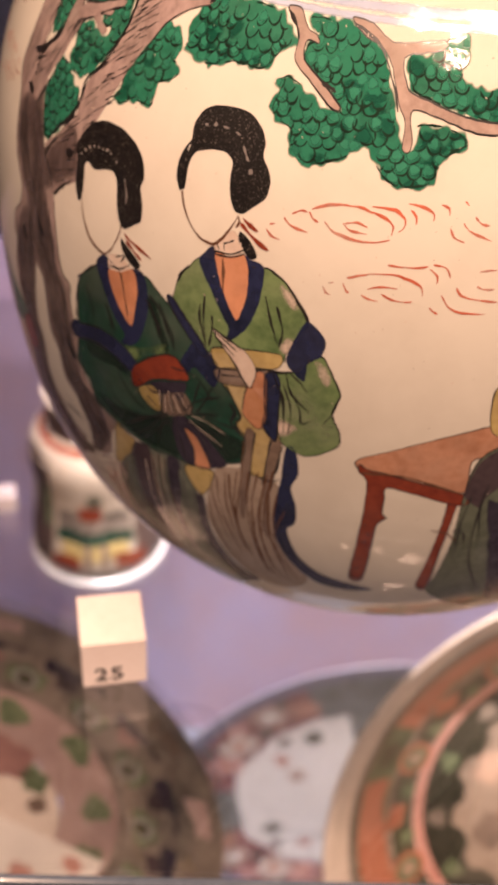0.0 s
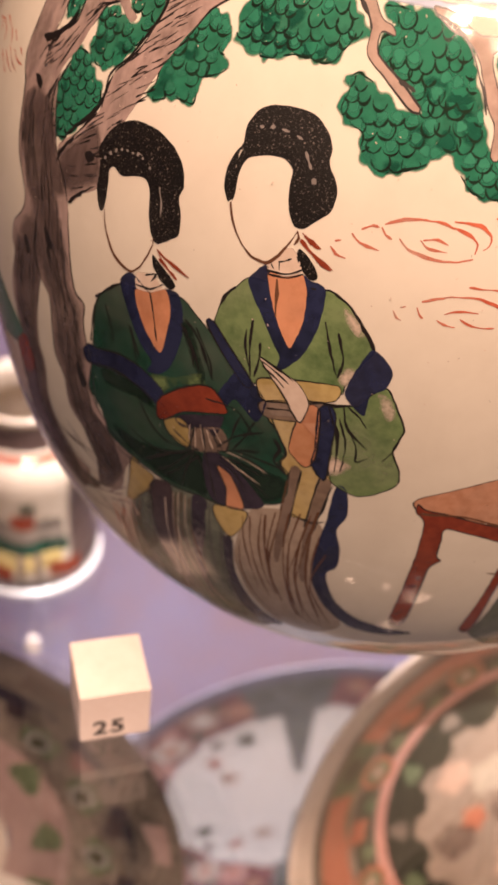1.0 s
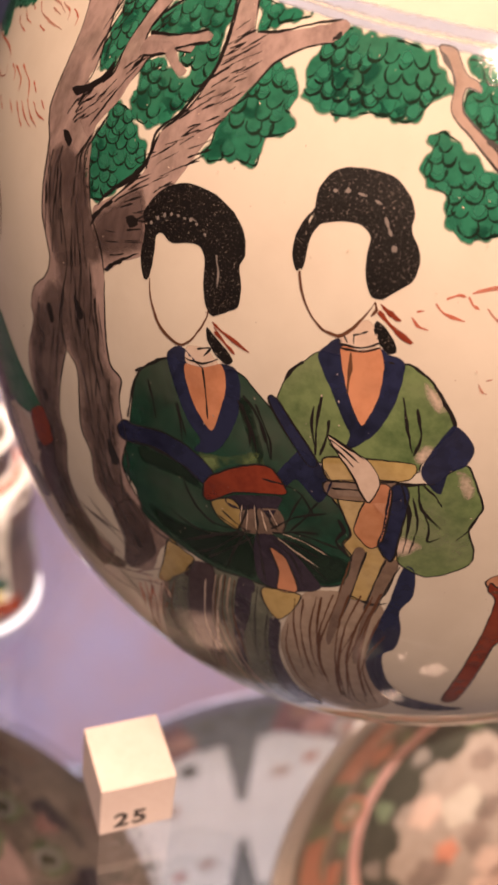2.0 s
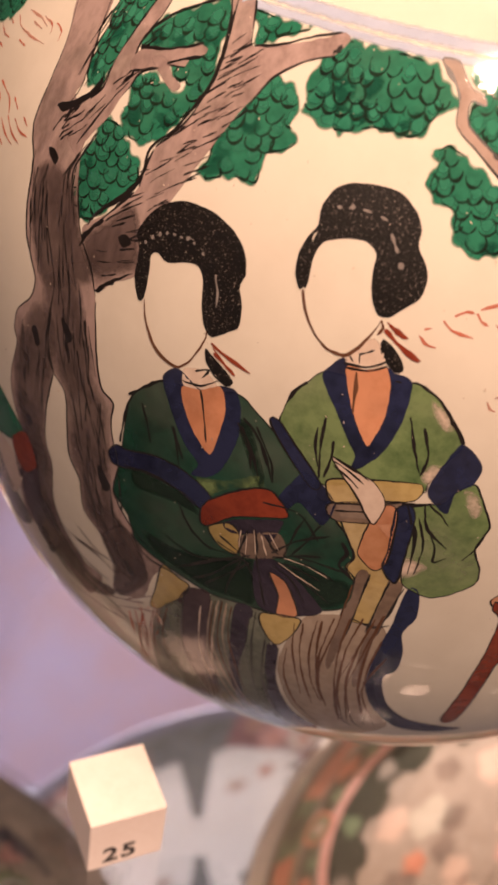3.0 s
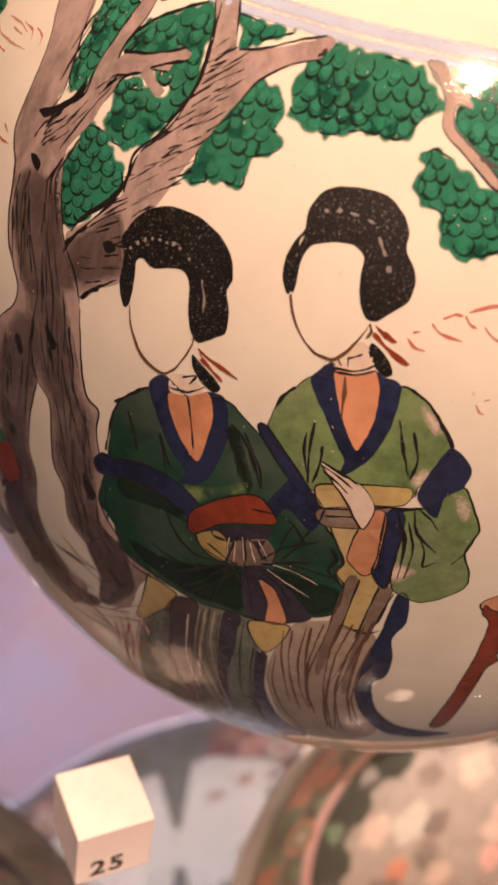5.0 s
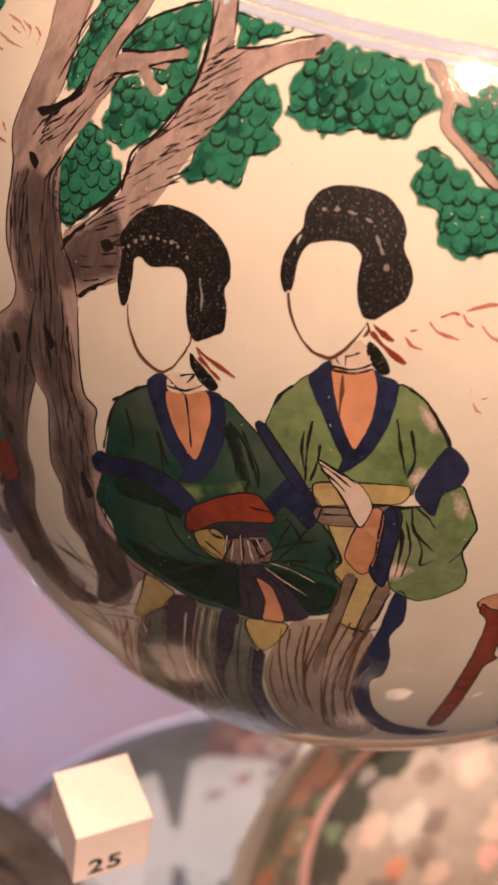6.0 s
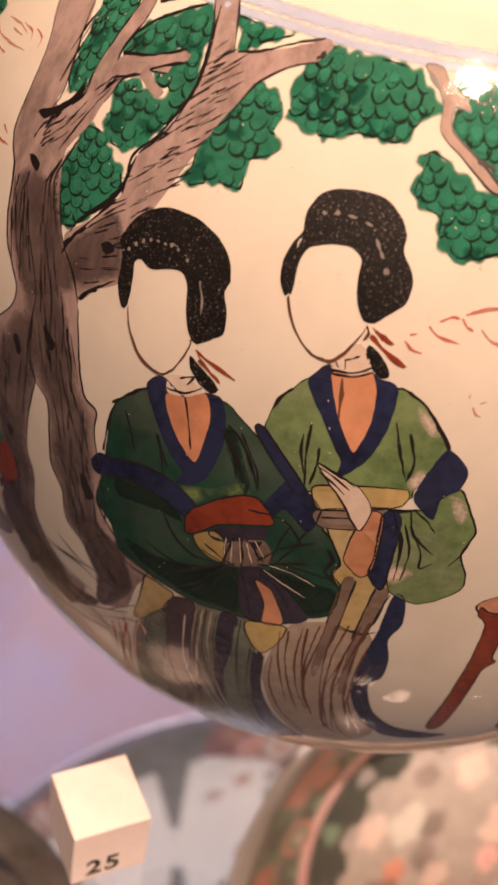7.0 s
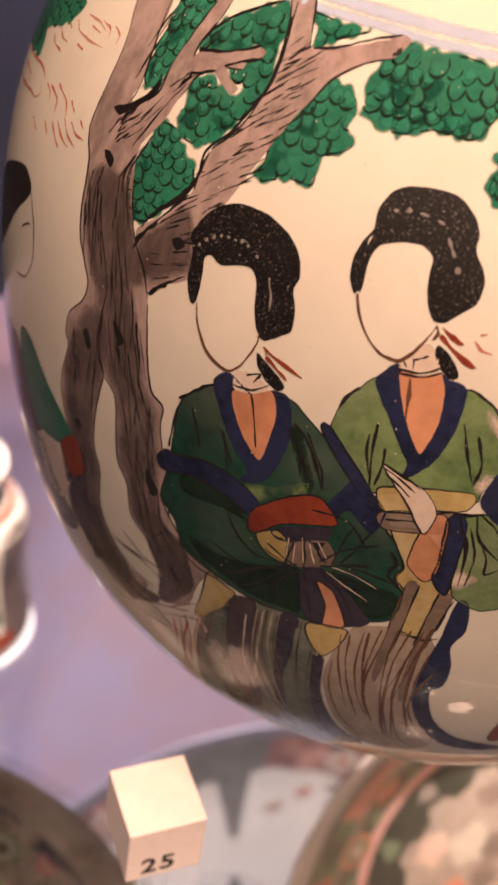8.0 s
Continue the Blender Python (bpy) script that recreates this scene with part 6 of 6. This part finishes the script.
for k in range(4):
    a = 90 * k + 24
    band(dish, place, "red_panel", BRICK, 0.200, 0.276, 0.0006, a, a + 62, 0.003, 14)
    for t, r, size, m in ((4, 0.232, 0.020, ORANGE2), (15, 0.247, 0.024, PEACH), (33, 0.232, 0.026, PALE), (26, 0.258, 0.014, ROSE), (45, 0.226, 0.024, ROSE), (55, 0.250, 0.015, ORANGE2), (40, 0.262, 0.010, OLIVE), (9, 0.262, 0.009, OLIVE), (22, 0.219, 0.010, OLIVE)):
        roundel(dish, place, "panel_blossom", m, a + t, r, size, 0.0010, 1.0, 5)
        if size > 0.018:
            roundel(dish, place, "blossom_heart", WHITE if m is PEACH else CORAL, a + t, r, size * 0.4, 0.0013, 1.0, 4)
    band(dish, place, "grey_panel", DIM, 0.193, 0.276, 0.0006, a + 62, a + 90, 0.002, 9)
    for t, r, size in ((66, 0.256, 0.013), (71, 0.236, 0.010), (84, 0.247, 0.011), (77, 0.262, 0.008)):
        roundel(dish, place, "dark_spray", OLIVE, a + t, r, size, 0.0010, 1.3, 3)
    if k % 2 == 0:
        band(dish, place, "grey_spoke", DIM, 0.05, 0.196, 0.0008, a + 66, a + 80, 0.003, 7)
    roundel(dish, place, "orange_sprig", CORAL, a + 34, 0.155, 0.013, 0.0008, 0.7, 4)
    roundel(dish, place, "green_sprig", OLIVE, a + 10, 0.161, 0.014, 0.0008, 1.0, 4)
    roundel(dish, place, "peach_sprig", PEACH, a + 44, 0.115, 0.014, 0.0008, 1.0, 4)
    roundel(dish, place, "brown_sprig", TAUPE, a + 22, 0.182, 0.008, 0.0008, 1.6, 3)
stand_dish(dish, (0.191, 0.600, -0.018), -85.6, 1.0, D3)
plate_stand(0.193, 0.622, FLOOR, -85.6, 0.14, 3)

# ---- small vase on a white base ----
vx, vy = -0.168, 0.497
base = tagged(obj("vase_base", lathe([(0, 0), (0.066, 0), (0.0697, 0.002), (0.0697, 0.006), (0.0677, 0.008), (0, 0.008)], 72), SMOKE_GLAZE), "round white base under the small vase", "base")
base.location = (vx, vy, LOWER)
VP = [(0.0, 0.0), (0.054, 0.0), (0.0585, 0.004), (0.0605, 0.014), (0.0600, 0.030), (0.0570, 0.055), (0.0555, 0.080), (0.0560, 0.105), (0.0575, 0.120), (0.0565, 0.134), (0.0520, 0.145), (0.0440, 0.152),
      (0.0405, 0.157), (0.0395, 0.168), (0.0400, 0.182), (0.0425, 0.190), (0.0420, 0.193), (0.0375, 0.192), (0.0360, 0.180), (0.0360, 0.160), (0.050, 0.130), (0.052, 0.06), (0.052, 0.01), (0.0, 0.008)]


def vase_radius(z):
    for (r0, z0), (r1, z1) in zip(VP[2:], VP[3:]):
        if z0 <= z <= z1:
            return r0 + (r1 - r0) * (z - z0) / (z1 - z0)
    return 0.055


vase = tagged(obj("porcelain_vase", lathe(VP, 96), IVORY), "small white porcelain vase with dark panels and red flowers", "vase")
vase.location = (vx, vy, LOWER + 0.008)
vase.scale = (1.10, 1.10, 1.0)


def on_vase(u, v, lift):
    r = vase_radius(v) + lift
    return (r * math.cos(radians(u)), r * math.sin(radians(u)), v)


def vase_patch(name, mat, a0, a1, z0, z1, lift=0.0004, wave=0.0):
    b = Brush(name, vase, on_vase, lift=lift)
    pts, faces = [], []
    n, rows = max(4, int((a1 - a0) / 5)), 12
    for i in range(n + 1):
        a = a0 + (a1 - a0) * i / n
        w = wave * math.sin(radians(a * 9))
        for j in range(rows + 1):
            pts.append((a, z0 + (z1 - z0) * j / rows + w * (1 if j in (0, rows) else 0)))
    for i in range(n):
        for j in range(rows):
            k = i * (rows + 1) + j
            faces.append((k, k + rows + 1, k + rows + 2, k + 1))
    b.put(pts, faces, mat, 0)
    return b.done()


vase_patch("dark_foot_band", NIGHT, 0, 360, 0.004, 0.012)
vase_patch("dark_neck_band", DEEPBROWN, 0, 360, 0.1570, 0.184)
vase_patch("red_neck_line", RED, 0, 360, 0.149, 0.1535)
for a in (-86, 34, 154):
    vase_patch("dark_panel", DEEPBROWN, a - 84, a - 40, 0.012, 0.142, wave=0.002)
    vase_patch("dark_panel", DEEPBROWN, a + 42, a + 70, 0.012, 0.142, 0.0006, 0.002)
    vase_patch("green_mound", DARKGREEN, a - 36, a + 34, 0.048, 0.062, wave=0.004)
    vase_patch("grey_rocks", SEPIA, a - 34, a + 32, 0.062, 0.086, wave=0.004)
    vase_patch("red_blossom", RED, a - 40, a - 14, 0.013, 0.030, 0.0007, 0.003)
    vase_patch("red_blossom", RED, a + 16, a + 44, 0.016, 0.034, 0.0007, 0.003)
    vase_patch("red_crown", RED, a - 14, a + 6, 0.080, 0.096, 0.0007, 0.003)
    vase_patch("brown_stem", TAUPE, a - 10, a - 4, 0.016, 0.048, 0.0006)
    vase_patch("brown_stem", TAUPE, a + 4, a + 10, 0.016, 0.048, 0.0006)
    vase_patch("yellow_wash", YELLOW, a - 30, a + 28, 0.028, 0.048, 0.0005, 0.002)
    vase_patch("green_leaf", OLIVE, a - 6, a + 6, 0.098, 0.112, 0.0007, 0.002)
    vase_patch("green_leaf", MOSS, a - 50, a - 42, 0.06, 0.11, 0.0006, 0.002)

# ---- number block and loose figure on the lower shelf ----
TAUPE_INK = mottled("faded_ink", (0.20, 0.15, 0.15), (0.28, 0.22, 0.22), 0.6)
nb = tagged(obj("number_block", box(0.0208, 0.0208, 0.0208, 0.0006, (0, 0, 0.0104)), CARD, smooth=False), "small white number block beside the small vase", "number block")
nb.matrix_world = pose(-0.271, 0.542, LOWER, 0, 0, 14)
for k in (-1, 1):
    part("printed_bar", box(0.0014, 0.0001, 0.0045, at=(k * 0.0018, -0.01045, 0.006)), TAUPE_INK, nb, smooth=False)
cu = bpy.data.curves.new("number_figure", "FONT")
cu.body, cu.size, cu.extrude, cu.bevel_depth, cu.align_x = "8", 0.027, 0.002, 0.0006, "CENTER"
ob = new("number_figure", cu)
me = bpy.data.meshes.new_from_object(ob.evaluated_get(bpy.context.evaluated_depsgraph_get()))
bpy.data.objects.remove(ob)
me.materials.append(CARD)
low = min(v.co.y for v in me.vertices)
figure = tagged(new("number_figure", me), "small pinkish white figure eight standing on the shelf", "number")
figure.matrix_world = pose(-0.157, 0.366, LOWER - low, 90, 0, 0)
